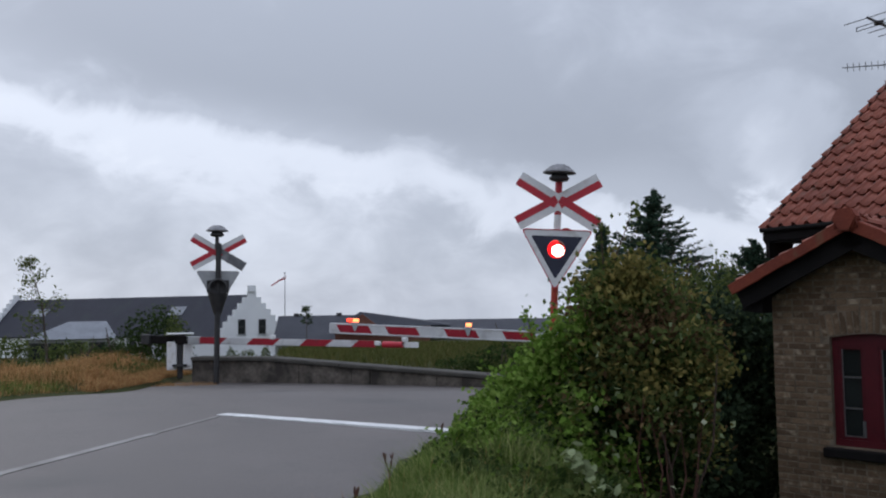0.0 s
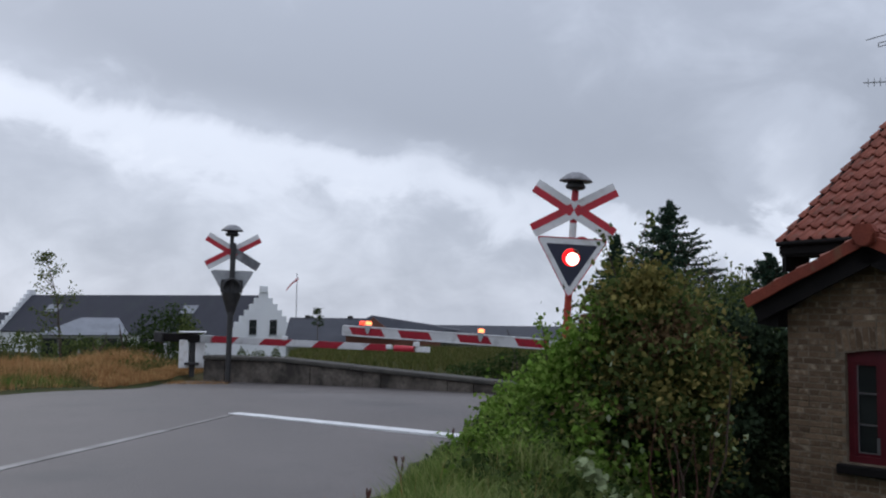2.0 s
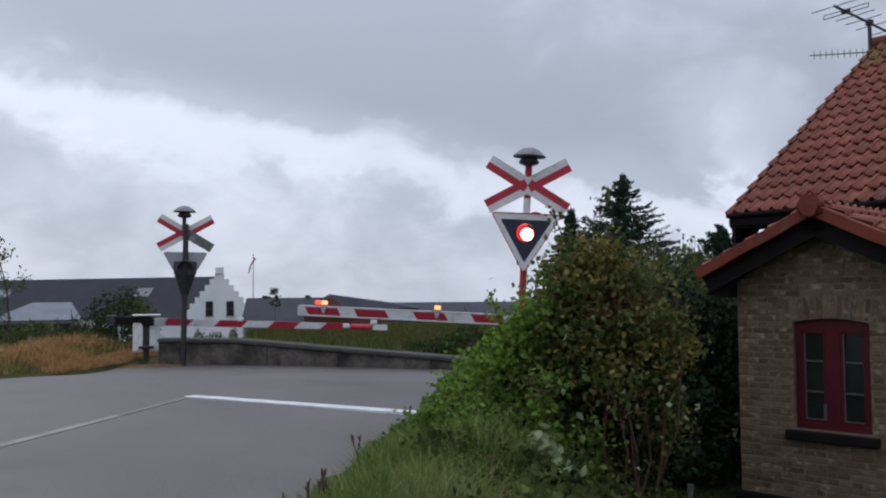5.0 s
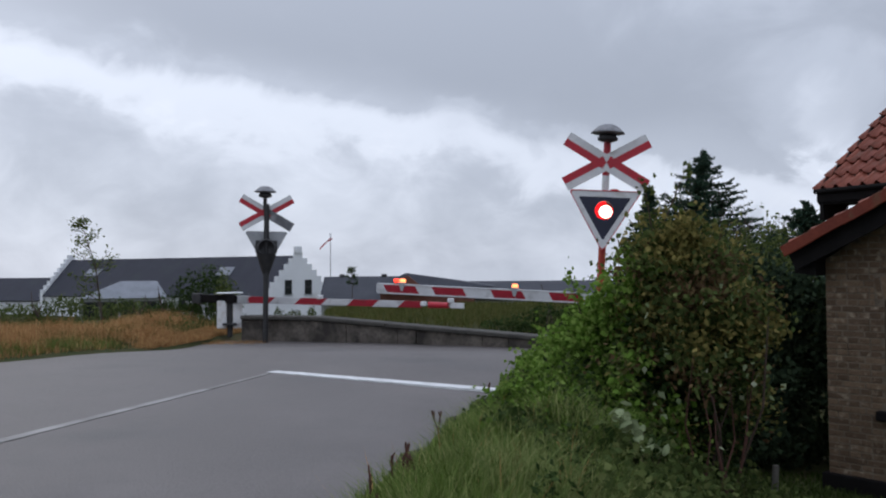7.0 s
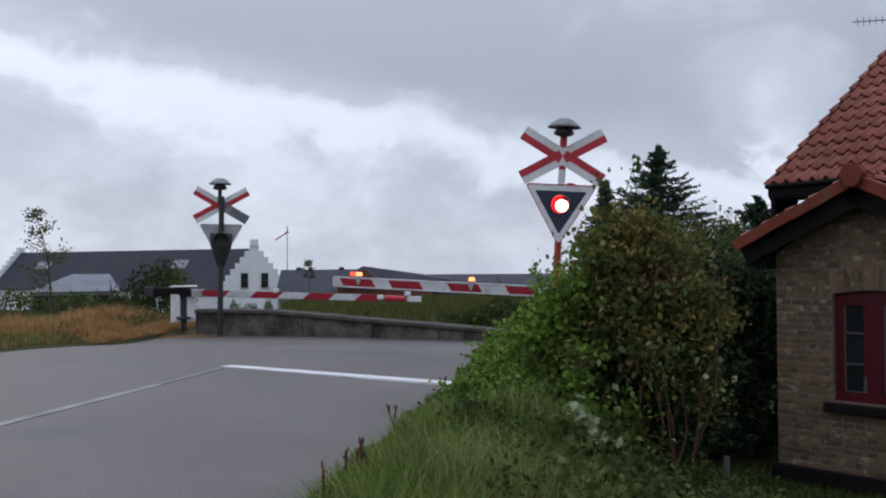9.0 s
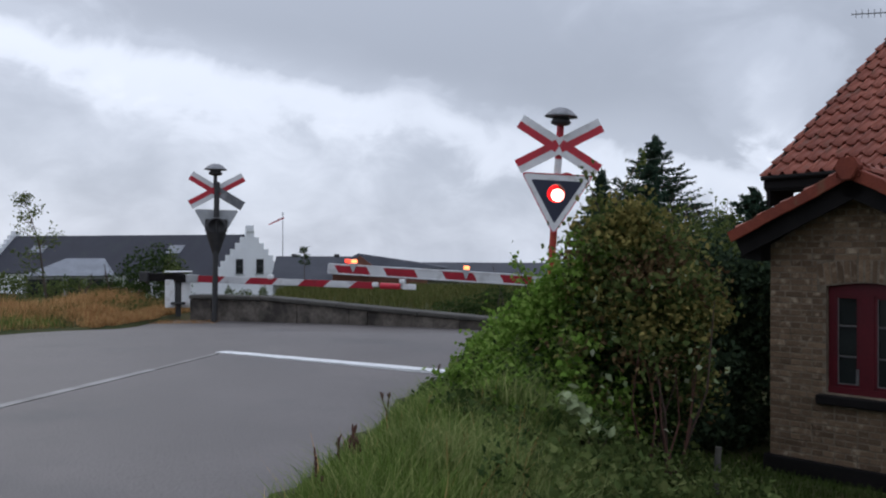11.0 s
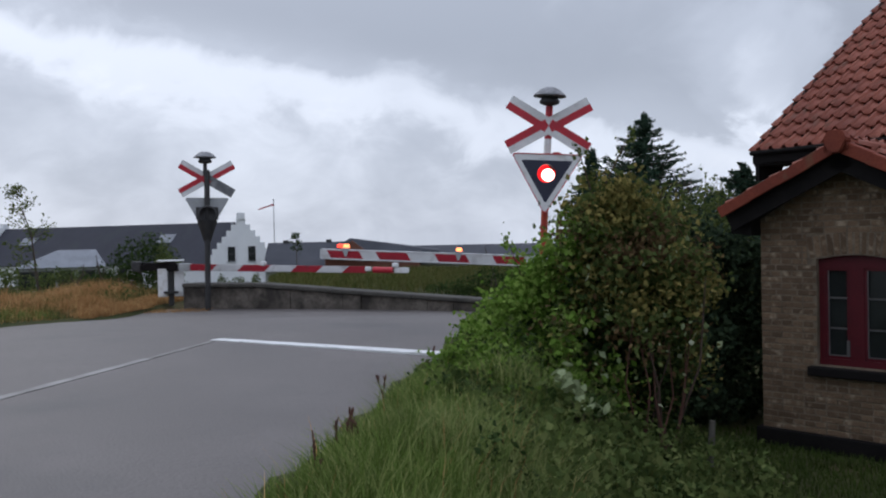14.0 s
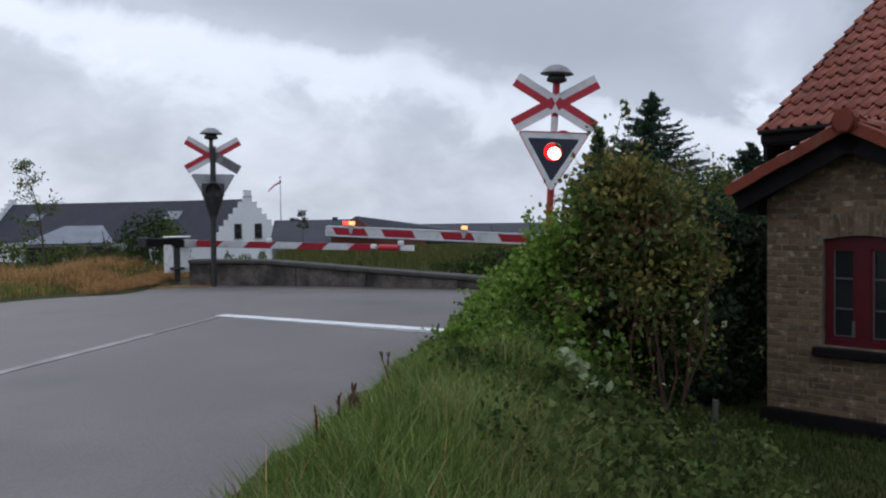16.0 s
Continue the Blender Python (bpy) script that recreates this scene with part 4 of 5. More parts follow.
def house():
    """Main house: roof plane towards the road, verge to the crossing."""
    hz = 2.564
    h = thing("house", pose(4.4185, 12.226, -0.9, 0, 0, -57), "old house with a steep red pantile roof", "house")
    e = hz + 0.9
    run, rise, ln = 4.01, 3.02, 9.0
    ang = math.degrees(math.atan2(rise, run))
    slope = math.hypot(run, rise)
    bm = bmesh.new()
    plate(bm, [(0.45, -0.1), (2 * run - 0.45, -0.1), (2 * run - 0.45, e - 0.15), (run, e + rise - 0.35), (0.45, e - 0.15)], 8.4, pose(0.3, 0, 0, 0, 0, 90) @ pose(0, -8.4, 0))
    part("wall", bm, BRICK_JOINED, h, "yellow-grey brick walls")
    roof = part("roof", box(bmesh.new(), ln, slope, 0.1, ln / 2, slope / 2, -0.13, pose(0, 0, e, ang, 0, 0)), BLACKWOOD, h, "dark roof boarding")
    part("back_slope", box(bmesh.new(), ln, slope, 0.1, ln / 2, -slope / 2, -0.13, pose(0, 2 * run, e, -ang, 0, 0)), RIDGE, roof)
    part("eaves_board", box(bmesh.new(), ln, 0.04, 0.16, ln / 2, 0.02, e - 0.19, bevel=0.006), BLACKWOOD, roof, "black eaves board")
    part("soffit", box(bmesh.new(), ln, 0.5, 0.04, ln / 2, 0.28, e - 0.22), BLACKWOOD, roof)
    part("gutter", cone(bmesh.new(), (0.0, -0.035, e - 0.045), (ln, -0.035, e - 0.045), 0.034, 0.034, 12), BLACKWOOD, roof, "black gutter")
    part("verge_box", plate(bmesh.new(), [(0.02, e - 0.42), (0.45, e - 0.42), (0.9, e + 0.45), (0.02, e - 0.05)], 0.06, pose(0.03, 0, 0, 0, 0, 90) @ pose(0, -0.06, 0)), BLACKWOOD, roof, "black boxed eaves end")
    part("verge_board", box(bmesh.new(), 0.04, slope, 0.16, -0.0, slope / 2, -0.17, pose(0, 0, e, ang, 0, 0)), BLACKWOOD, roof, "dark verge board")
    wide, rows, near = 0.195, 16, 18
    step = slope / rows
    tm, mossy = pan_tile_mesh("wing_tile", wide, step + 0.06), pan_tile_mesh("mossy_wing_tile", wide, step + 0.06, TILE_MOSS)
    verts, faces = [], []
    for r in range(rows):
        for c in range(int(ln / wide)):
            m = pose(0, 0, e, ang, 0, 0) @ pose(-0.03 + c * wide, -0.04 + r * step, -0.02, random.uniform(-0.8, 0.8), random.uniform(-0.8, 0.8), random.uniform(-0.7, 0.7))
            if c < near:
                ob = new("roof_tile", mossy if random.random() < (r - 11.5) * 0.2 else tm)
                ob.parent = roof
                ob.matrix_basis = m
            else:
                faces += [tuple(v + len(verts) for v in p.vertices) for p in tm.polygons]
                verts += [m @ v.co for v in tm.vertices]
    rest = bpy.data.meshes.new("roof_tile_rest")
    rest.from_pydata(verts, [], faces)
    rest.materials.append(TILE)
    ob = new("roof_tile_rest", rest)
    ob.parent = roof
    tagged(ob, kind="stuff")
    for i in range(13):
        bm = bmesh.new()
        sections = []
        for x in (0, 0.4):
            rr = 0.13 - (0.014 if x else 0)
            sections.append([bm.verts.new((-0.05 + i * 0.36 + x, run + rr * math.cos(math.radians(a)), e + rise - 0.03 + rr * math.sin(math.radians(a)))) for a in range(-20, 201, 20)])
        for a in range(len(sections[0]) - 1):
            bm.faces.new((sections[0][a], sections[1][a], sections[1][a + 1], sections[0][a + 1]))
        if i == 0:
            bm.faces.new(sections[0])
        part("ridge_tile", bm, RIDGE, roof, "", True)


house()


def antenna():
    a = thing("tv_antenna", pose(7.61, 14.33, 5.4), "grey metal television aerial on the roof ridge", "antenna")
    top = Vector((0, 0, 0.49))
    part("mast", cone(bmesh.new(), (0, 0, -0.05), top + Vector((0, 0, 0.06)), 0.034, 0.03, 10), IRON, a, "dark mast")
    part("mast_clamp", box(bmesh.new(), 0.1, 0.1, 0.09, 0, 0, 0.45, bevel=0.012), IRON, a, "dark clamp at the mast head")
    along, side = Vector((0.767, 0.63, -0.02)), Vector((0.63, -0.767, 0.06))
    p, q = top - along * 1.27, top + along * 0.7
    boom = part("boom", cone(bmesh.new(), p, q, 0.02, 0.02, 8), IRON, a)
    for k, half in ((0.01, 0.38), (0.36, 0.32), (0.52, 0.3), (0.73, 0.3), (0.98, 0.27)):
        c = p.lerp(q, k)
        part("element", cone(bmesh.new(), c - side * half, c + side * half, 0.008, 0.008, 6), ALU, boom)
    c = p.lerp(q, 0.2)
    loop = bmesh.new()
    for lift in (-0.03, 0.03):
        cone(loop, c - side * 0.36 + Vector((0, 0, lift)), c + side * 0.36 + Vector((0, 0, lift)), 0.008, 0.008, 6)
    for end in (-0.36, 0.36):
        cone(loop, c + side * end - Vector((0, 0, 0.03)), c + side * end + Vector((0, 0, 0.03)), 0.008, 0.008, 6)
    part("folded_dipole", loop, ALU, boom, "folded dipole loop")
    part("dipole_box", box(bmesh.new(), 0.12, 0.09, 0.06, c.x, c.y, c.z - 0.03, bevel=0.01), IRON, boom)
    p2, q2 = Vector((-0.06, 0, 0.0)), Vector((-0.6, 0.92, 0.19))
    boom2 = part("lower_boom", cone(bmesh.new(), p2, q2, 0.012, 0.01, 8), ALU, a)
    for i in range(9):
        c = p2.lerp(q2, (i + 0.6) / 9.4)
        part("director", cone(bmesh.new(), c - Vector((0, 0, 0.07)), c + Vector((0, 0, 0.07)), 0.006, 0.006, 6), ALU, boom2)


antenna()


# ---- distant buildings ----
def gable_house(name, m, label, length, half, eave, ridge, wall_mat, roof_mat, category="house"):
    """A plain long house: ridge along x, from x = -length to 0."""
    h = thing(name, m, label, category)
    bm = bmesh.new()
    plate(bm, [(-half, -2.5), (half, -2.5), (half, eave), (0, ridge - 0.15), (-half, eave)], length, pose(0, 0, 0, 0, 0, 90))
    part("wall", bm, wall_mat, h)
    ang = math.degrees(math.atan2(ridge - eave, half))
    s = math.hypot(ridge - eave, half) + 0.35
    roof = part("roof", box(box(bmesh.new(), length + 0.3, s, 0.14, -length / 2, s / 2 - 0.35, 0, pose(0, -half, eave, ang, 0, 0)), length + 0.3, s, 0.14, -length / 2, -s / 2 + 0.35, 0, pose(0, half, eave, -ang, 0, 0)), roof_mat, h)
    return h, roof


def simple_window(parent, x, y, z, w, hgt, m=None):
    m = m or Matrix()
    fr = part("window", box(bmesh.new(), w, 0.08, hgt, x, y, z, m), IRON, parent, "dark window")
    part("pane", box(bmesh.new(), w * 0.84, 0.03, hgt * 0.42, x, y - 0.04, z + hgt * 0.53, m), DARK_GLASS, fr)
    part("pane", box(bmesh.new(), w * 0.84, 0.03, hgt * 0.42, x, y - 0.04, z + hgt * 0.05, m), DARK_GLASS, fr)
    return fr


def step_outline(half, eave, apex, steps, top_w):
    right = []
    for i in range(steps):
        z = eave + (apex - eave) * (i + 1) / (steps + 1)
        z_prev = eave + (apex - eave) * i / (steps + 1)
        x = half - (half - top_w) * i / steps
        right += [(x, z_prev), (x, z)]
        right.append((half - (half - top_w) * (i + 1) / steps, z))
    right += [(top_w, apex)]
    left = [(-x, z) for x, z in reversed(right)]
    pts = [(-half, -3.0), (half, -3.0)] + right + left
    out = []
    for p in pts:
        if not out or (Vector(p) - Vector(out[-1])).length > 1e-4:
            out.append(p)
    return out


def manor():
    m = pose(-23.2, 107.5, -3.6, 0, 0, -25)
    h, roof = gable_house("manor_house", m, "long whitewashed house with slate roof and crow-stepped gables", 39.3, 4.6, 2.4, 7.1, WHITEWASH, SLATE)
    front = m.inverted() @ pose(-23.2, 107.5, -3.6, 0, 0, 18.9)
    # gabled wing towards the road
    wing = part("wing", plate(bmesh.new(), step_outline(3.7, 2.7, 7.45, 6, 0.5), 0.5, pose(-0.62, -7.0, 0)), WHITEWASH, h, "white crow-stepped gable")
    wing.matrix_basis = front
    part("gable_chimney", box(bmesh.new(), 0.85, 0.9, 0.75, -0.62, -6.7, 7.35, bevel=0.04), WHITEWASH, wing)
    bm = bmesh.new()
    plate(bm, [(-3.2, -3), (3.2, -3), (3.2, 3.0), (0, 7.0), (-3.2, 3.0)], 7.0, pose(-0.62, -6.6, 0))
    part("wing_roof", bm, SLATE, wing)
    for x in (-1.74, 0.52):
        simple_window(wing, x, -7.03, 2.65, 0.8, 1.65)
        part("window_ledge", box(bmesh.new(), 1.0, 0.12, 0.09, x, -7.05, 2.55), SIGN_GREY, wing)
    part("end_gable", plate(bmesh.new(), step_outline(4.9, 2.5, 7.9, 8, 0.5), 0.55, pose(-39.4, 0, 0, 0, 0, 90)), WHITEWASH, h, "white crow-stepped end gable")
    slope = pose(0, -4.6, 2.4, 45.6, 0, 0)
    for x, up, w, d in ((-9.5, 4.0, 2.3, 1.4), (-32.9, 4.0, 2.6, 1.3)):
        part("skylight", box(bmesh.new(), w, d, 0.1, x, up, 0.12, slope), SHEET, roof, "pale skylight in the roof")
    for x in (-31.0, -28.0, -14.0, -11.5, -9.0):
        simple_window(h, x, -4.65, 0.4, 1.0, 1.5)
    g = part("garden_room", box(bmesh.new(), 8.2, 3.2, 5.1, -19.6, -6.1, -2.6), PALE_WALL, h)
    g.matrix_basis = front
    bm = bmesh.new()
    lo = [bm.verts.new(v) for v in ((-23.9, -8.0, 2.55), (-14.9, -8.0, 2.55), (-14.9, -4.3, 2.55), (-23.9, -4.3, 2.55))]
    hi = [bm.verts.new(v) for v in ((-19.8, -5.2, 4.35), (-16.0, -5.2, 4.35), (-16.0, -4.3, 4.35), (-19.8, -4.3, 4.35))]
    for i in range(4):
        j = (i + 1) % 4
        bm.faces.new((lo[i], lo[j], hi[j], hi[i]))
    bm.faces.new(hi)
    bm.faces.new(lo[::-1])
    part("sheet_roof", bm, SHEET, g, "pale sheet-metal hipped roof")
    for x in (-22.6, -20.8, -18.8, -16.8):
        simple_window(g, x, -7.72, 0.2, 1.6, 2.0)


manor()

h2, r2 = gable_house("farm_outbuilding", pose(-62.5, 127.0, -4.0, 0, 0, -10), "white farm outbuilding with dark slate roof", 26.0, 4.0, 2.0, 5.0, WHITEWASH, SLATE, "house")


def brick_station():
    """Hip-roofed brick building and a long low grey shed beyond the platform."""
    b = thing("brick_building", pose(-6.0, 58.0, -1.0), "low red-brick building with a grey hipped roof", "building")
    part("wall", box(bmesh.new(), 6.2, 7.0, 2.6, 2.0, 4.2, -1.0), RED_BRICK, b)
    bm = bmesh.new()
    v = [bm.verts.new(c) for c in ((-1.3, 0.2, 1.35), (6.4, 0.2, 1.5), (6.4, 8.2, 1.5), (-1.3, 8.2, 1.35), (0.5, 1.4, 2.42), (0.35, 5.0, 2.4))]
    for f in ((0, 1, 4), (1, 2, 5, 4), (2, 3, 5), (3, 0, 4, 5)):
        bm.faces.new([v[i] for i in f])
    bm.faces.new((v[3], v[2], v[1], v[0]))
    part("roof", bm, GREY_ROOF, b, "grey hipped roof")
    part("gable_face", plate(bmesh.new(), [(-1.0, 1.2), (2.1, 1.2), (0.75, 2.28)], 0.3, pose(0, 0.02, 0)), RED_BRICK, b)
    s, _ = gable_house("long_shed", pose(17.0, 66.0, -1.1, 0, 0, -3), "long low shed with a grey roof and pale walls", 18.5, 4.0, 0.75, 1.72, PALE_WALL, GREY_ROOF, "shed")
    for x in (-16.0, -13.0, -10.0):
        simple_window(s, x, -4.03, -0.6, 1.2, 0.9)
    g, _ = gable_house("low_house", pose(-6.9, 68.0, -1.2, 0, 0, 4), "low grey-roofed house behind the platform", 5.4, 3.5, 0.6, 2.25, PALE_WALL, GREY_ROOF)
    for x in (-4.2, -1.0):
        part("chimney", box(bmesh.new(), 0.4, 0.4, 0.55, x, 0.0, 2.0, bevel=0.03), IRON, g, "dark chimney")


brick_station()


# ---- flagpole with a pennant ----
pole = thing("flagpole", pose(-19.1, 108.0, -4.2), "white flagpole standing in a garden", "flagpole")
part("pole", cone(bmesh.new(), (0, 0, -0.5), (0, 0, 10.3), 0.09, 0.06, 10), SIGN_WHITE, pole)
part("knob", lathe(bmesh.new(), [(0.001, 0), (0.1, 0.04), (0.13, 0.12), (0.1, 0.2), (0.001, 0.24)], 12, pose(0, 0, 10.28)), SIGN_WHITE, pole)


def pennant():
    """A swallow-less red and white pennant in two stiff halves that swing."""
    flag = thing("pennant", pose(-19.1, 107.9, 5.9), "red and white pennant blowing from the flagpole", "flag")
    bm = plate(bmesh.new(), [(-1.0, -0.28), (0.0, -0.42), (0.0, -0.14), (-1.0, -0.1)], 0.02)
    part("hoist_half", bm, SIGN_RED, flag)
    part("white_band", plate(bmesh.new(), [(-1.0, -0.2), (0.0, -0.28), (0.0, -0.2), (-1.0, -0.14)], 0.03, pose(0, -0.005, 0)), SIGN_WHITE, flag, "white band")
    fly = part("fly_half", plate(bmesh.new(), [(-1.0, -0.1), (0.0, -0.12), (0.0, 0.06), (-1.0, 0.02)], 0.02), SIGN_RED, flag, "tapering fly end")
    fly.matrix_basis = pose(-1.0, 0, -0.16)
    return flag, fly


flag, fly_half = pennant()


# ---- plants ----
def stems(name, rng, spots, top, spread, r, material, parent, n=3):
    for x, y, z in spots:
        for _ in range(n):
            p = Vector((x + rng.uniform(-0.1, 0.1), y + rng.uniform(-0.1, 0.1), z - 0.1))
            q = Vector((x + rng.uniform(-spread, spread), y + rng.uniform(-spread, spread), rng.uniform(*top) if z > -2 else z + 1.0))
            mid = p.lerp(q, 0.5) + Vector((rng.uniform(-0.12, 0.12), rng.uniform(-0.12, 0.12), 0))
            bm = cone(bmesh.new(), p, mid, r, r * 0.7, 6, False)
            part(name, cone(bm, mid, q, r * 0.7, r * 0.3, 6, False), material, parent)


def big_shrub():
    """A tangle of clumps: fresh green towards the road, olive and russet above, dark-coloured within for the inner
    shade.
    """
    rng = np.random.default_rng(11)
    s = thing("shrub", pose(0, 0, 0), "tall tangled roadside shrub, olive, russet and green leaves", "shrub")
    crown = [(1.79, 8.95, 1.74, 0.22, 0.33, 0.56), (2.0, 8.9, 1.3, 0.45, 0.5, 0.62), (2.35, 8.9, 1.08, 0.36, 0.45, 0.5), (1.62, 9.0, 1.0, 0.4, 0.5, 0.7), (2.1, 8.8, 0.55, 0.5, 0.5, 0.75), (2.4, 8.85, 0.6, 0.26, 0.4, 0.6), (1.75, 8.65, 0.4, 0.55, 0.3, 0.7)]
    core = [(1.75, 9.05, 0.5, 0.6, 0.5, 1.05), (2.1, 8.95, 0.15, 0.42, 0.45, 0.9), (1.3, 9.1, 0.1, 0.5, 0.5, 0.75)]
    green = [(1.4, 9.05, 1.15, 0.16, 0.28, 0.45), (1.2, 9.1, 0.85, 0.16, 0.3, 0.42), (1.12, 9.15, 0.72, 0.25, 0.32, 0.66), (0.86, 9.2, 0.5, 0.27, 0.4, 0.62), (1.3, 8.85, 0.45, 0.3, 0.3, 0.6), (0.7, 9.3, 0.15, 0.32, 0.5, 0.5), (1.2, 8.7, 0.05, 0.42, 0.45, 0.55), (0.5, 9.3, -0.02, 0.4, 0.5, 0.28), (0.72, 10.6, 0.1, 0.34, 0.8, 0.36), (0.98, 12.2, 0.15, 0.4, 0.9, 0.42), (0.72, 8.45, 0.0, 0.42, 0.5, 0.3), (1.15, 8.0, -0.05, 0.42, 0.4, 0.32), (0.4, 8.9, 0.0, 0.3, 0.5, 0.24)]

    def clumps(blobs, n, per, size):
        c = blob_points(rng, blobs, n, 0.3, 0.36)
        k = rng.uniform(0.5, 1.3, n)
        pick = rng.choice(n, n * per, p=k ** 2 / (k ** 2).sum())
        return c[pick] + rng.normal(size=(n * per, 3)) * (size * k[pick])[:, None] * np.array((1, 1, 0.8))

    pts = clumps(crown, 230, 85, 0.11)
    # the low part is thin and leggy, so that the stems and the dense dark inside show
    pts = pts[rng.random(len(pts)) < np.clip(0.42 + 0.55 * pts[:, 2], 0.4, 1.0)]
    # tone falls downwards: darker, russet leaves, partly for the dim low part
    tone = np.array([noise.noise(Vector(p) * 1.7) for p in pts]) + rng.normal(0, 0.16, len(pts)) + (pts[:, 2] - 1.0) * 0.3
    leaves("olive_foliage", pts[tone > 0.06], 0.068, 0.046, OLIVE, rng, s)
    leaves("green_foliage", pts[(tone <= 0.06) & (tone > -0.3)], 0.07, 0.048, GREEN_MID, rng, s, "muted green leaves")
    leaves("russet_foliage", pts[tone <= -0.3], 0.066, 0.036, RUSSET, rng, s, "russet leaves and stalks")
    # core leaves coloured dark in place of the shade inside the shrub
    leaves("shaded_core_foliage", blob_points(rng, core, 14000, 0.6), 0.07, 0.05, GREEN_DARK, rng, s)
    leaves("fresh_foliage", clumps(green, 225, 105, 0.1), 0.07, 0.05, GREEN_BRIGHT, rng, s, "bright green leaves on the road side")
    leaves("pale_leaf", blob_points(rng, [(1.9, 8.4, 0.6, 0.7, 0.2, 0.9), (2.4, 8.5, 0.4, 0.3, 0.2, 0.3)], 60), 0.08, 0.055, PALE_LEAF, rng, s, "a few pale upturned leaves")
    rr = random.Random(5)
    stems("stem", rr, [(1.6, 9.0, -0.2), (2.0, 8.8, -0.4), (2.2, 8.6, -0.5), (2.1, 8.5, -0.5), (1.2, 9.0, -0.1)], (0.3, 1.3), 0.35, 0.014, TWIG, s, 3)
    stems("red_stem", rr, [(1.85, 8.3, -0.45), (2.05, 8.28, -0.5), (2.3, 8.35, -0.5)], (0.2, 0.75), 0.16, 0.011, RED_TWIG, s, 2)
    shoots = []
    for p, q, m in (((1.72, 9.0, 1.9), (1.95, 8.95, 2.5), 34), ((1.62, 8.9, 1.8), (1.5, 8.9, 2.34), 50), ((0.95, 9.1, 0.9), (0.84, 9.05, 1.46), 60), ((2.2, 8.9, 1.5), (2.3, 8.9, 1.95), 40), ((0.6, 9.2, 0.4), (0.45, 9.2, 0.85), 50)):
        d = Vector(q) - Vector(p)
        shoot = part("shoot", cone(bmesh.new(), (0, 0, 0), d, 0.008, 0.004, 5, False), TWIG, s)
        shoot.matrix_basis = pose(*p)
        u = rng.uniform(0.35, 1.05, m)[:, None]
        leaves("shoot_leaf", np.array(d) * u + rng.normal(0, 0.045, (m, 3)), 0.06, 0.04, GREEN_MID if p[0] > 1.3 else GREEN_BRIGHT, rng, shoot)
        shoots.append((shoot, p))
    return shoots


shrub_shoots = big_shrub()


def broad_leaf_mesh(name, material):
    """One large toothed leaf, folded along its midrib."""
    outline = [(0.0, 0.0), (0.3, 0.12), (0.46, 0.36), (0.36, 0.66), (0.15, 0.9), (0.0, 1.0)]
    mid = [bm_v for bm_v in ((0, y, 0.06 * math.sin(math.pi * y)) for _, y in outline)]
    verts = mid + [(x, y, 0.09 * x + 0.05 * math.sin(9 * y)) for x, y in outline[1:-1]] + [(-x, y, 0.09 * x + 0.05 * math.cos(9 * y)) for x, y in outline[1:-1]]
    faces = []
    for side in (6, 10):
        edge = [0] + [side + i for i in range(4)] + [5]
        for i in range(5):
            f = [i, edge[i], edge[i + 1], i + 1]
            f = [v for k, v in enumerate(f) if v not in f[:k]]
            if len(f) > 2:
                faces.append(f if side == 6 else f[::-1])
    me = bpy.data.meshes.new(name)
    me.from_pydata(verts, [], faces)
    me.materials.append(material)
    return me


def broadleaf():
    rr = random.Random(8)
    s = thing("broadleaf_weed", pose(0, 0, 0), "broad-leaved weed with pale upturned leaf undersides", "weed")
    for n, material, label in ((130, GREEN_DARK, "dark green leaf"), (95, GREEN_MID, ""), (34, PALE_LEAF, "pale leaf underside")):
        me = broad_leaf_mesh("broad_leaf", material)
        for i in range(n):
            ob = new("leaf", me)
            ob.parent = s
            if material is PALE_LEAF:
                # the pale undersides line the weed's sloping outer edge
                u = rr.random()
                place = (0.92 + 0.4 * u + rr.gauss(0, 0.03), 6.95 + rr.gauss(0, 0.05), 0.4 - 0.38 * u + rr.gauss(0, 0.035))
                k = rr.uniform(0.06, 0.115)
            else:
                turn, far = rr.uniform(0, 6.28), 0.36 * math.sqrt(rr.random())
                place = (1.0 + far * math.cos(turn), 7.25 + far * math.sin(turn), rr.uniform(-0.45, 0.4 - 0.9 * far))
                k = rr.uniform(0.09, 0.15)
            ob.matrix_basis = pose(*place, rr.uniform(-40, 70), rr.uniform(-50, 50), rr.uniform(0, 360)) @ Matrix.Diagonal((k, k, k, 1))
            if label:
                tagged(ob, label)
    stems("stem", rr, [(1.05, 7.2, -0.35), (1.2, 7.1, -0.4)], (0.0, 0.25), 0.2, 0.008, TWIG, s, 6)


broadleaf()


def hedge(name, label, blobs, n, size, material, seed, trunks=()):
    rng = np.random.default_rng(seed)
    s = thing(name, pose(0, 0, 0), label, "hedge")
    leaves("foliage", blob_points(rng, blobs, n, 0.5), size, size * 0.62, material, rng, s)
    if trunks:
        stems("stem", random.Random(seed), trunks, (0.4, 1.2), 0.4, 0.03, BARK, s, 3)
    return s


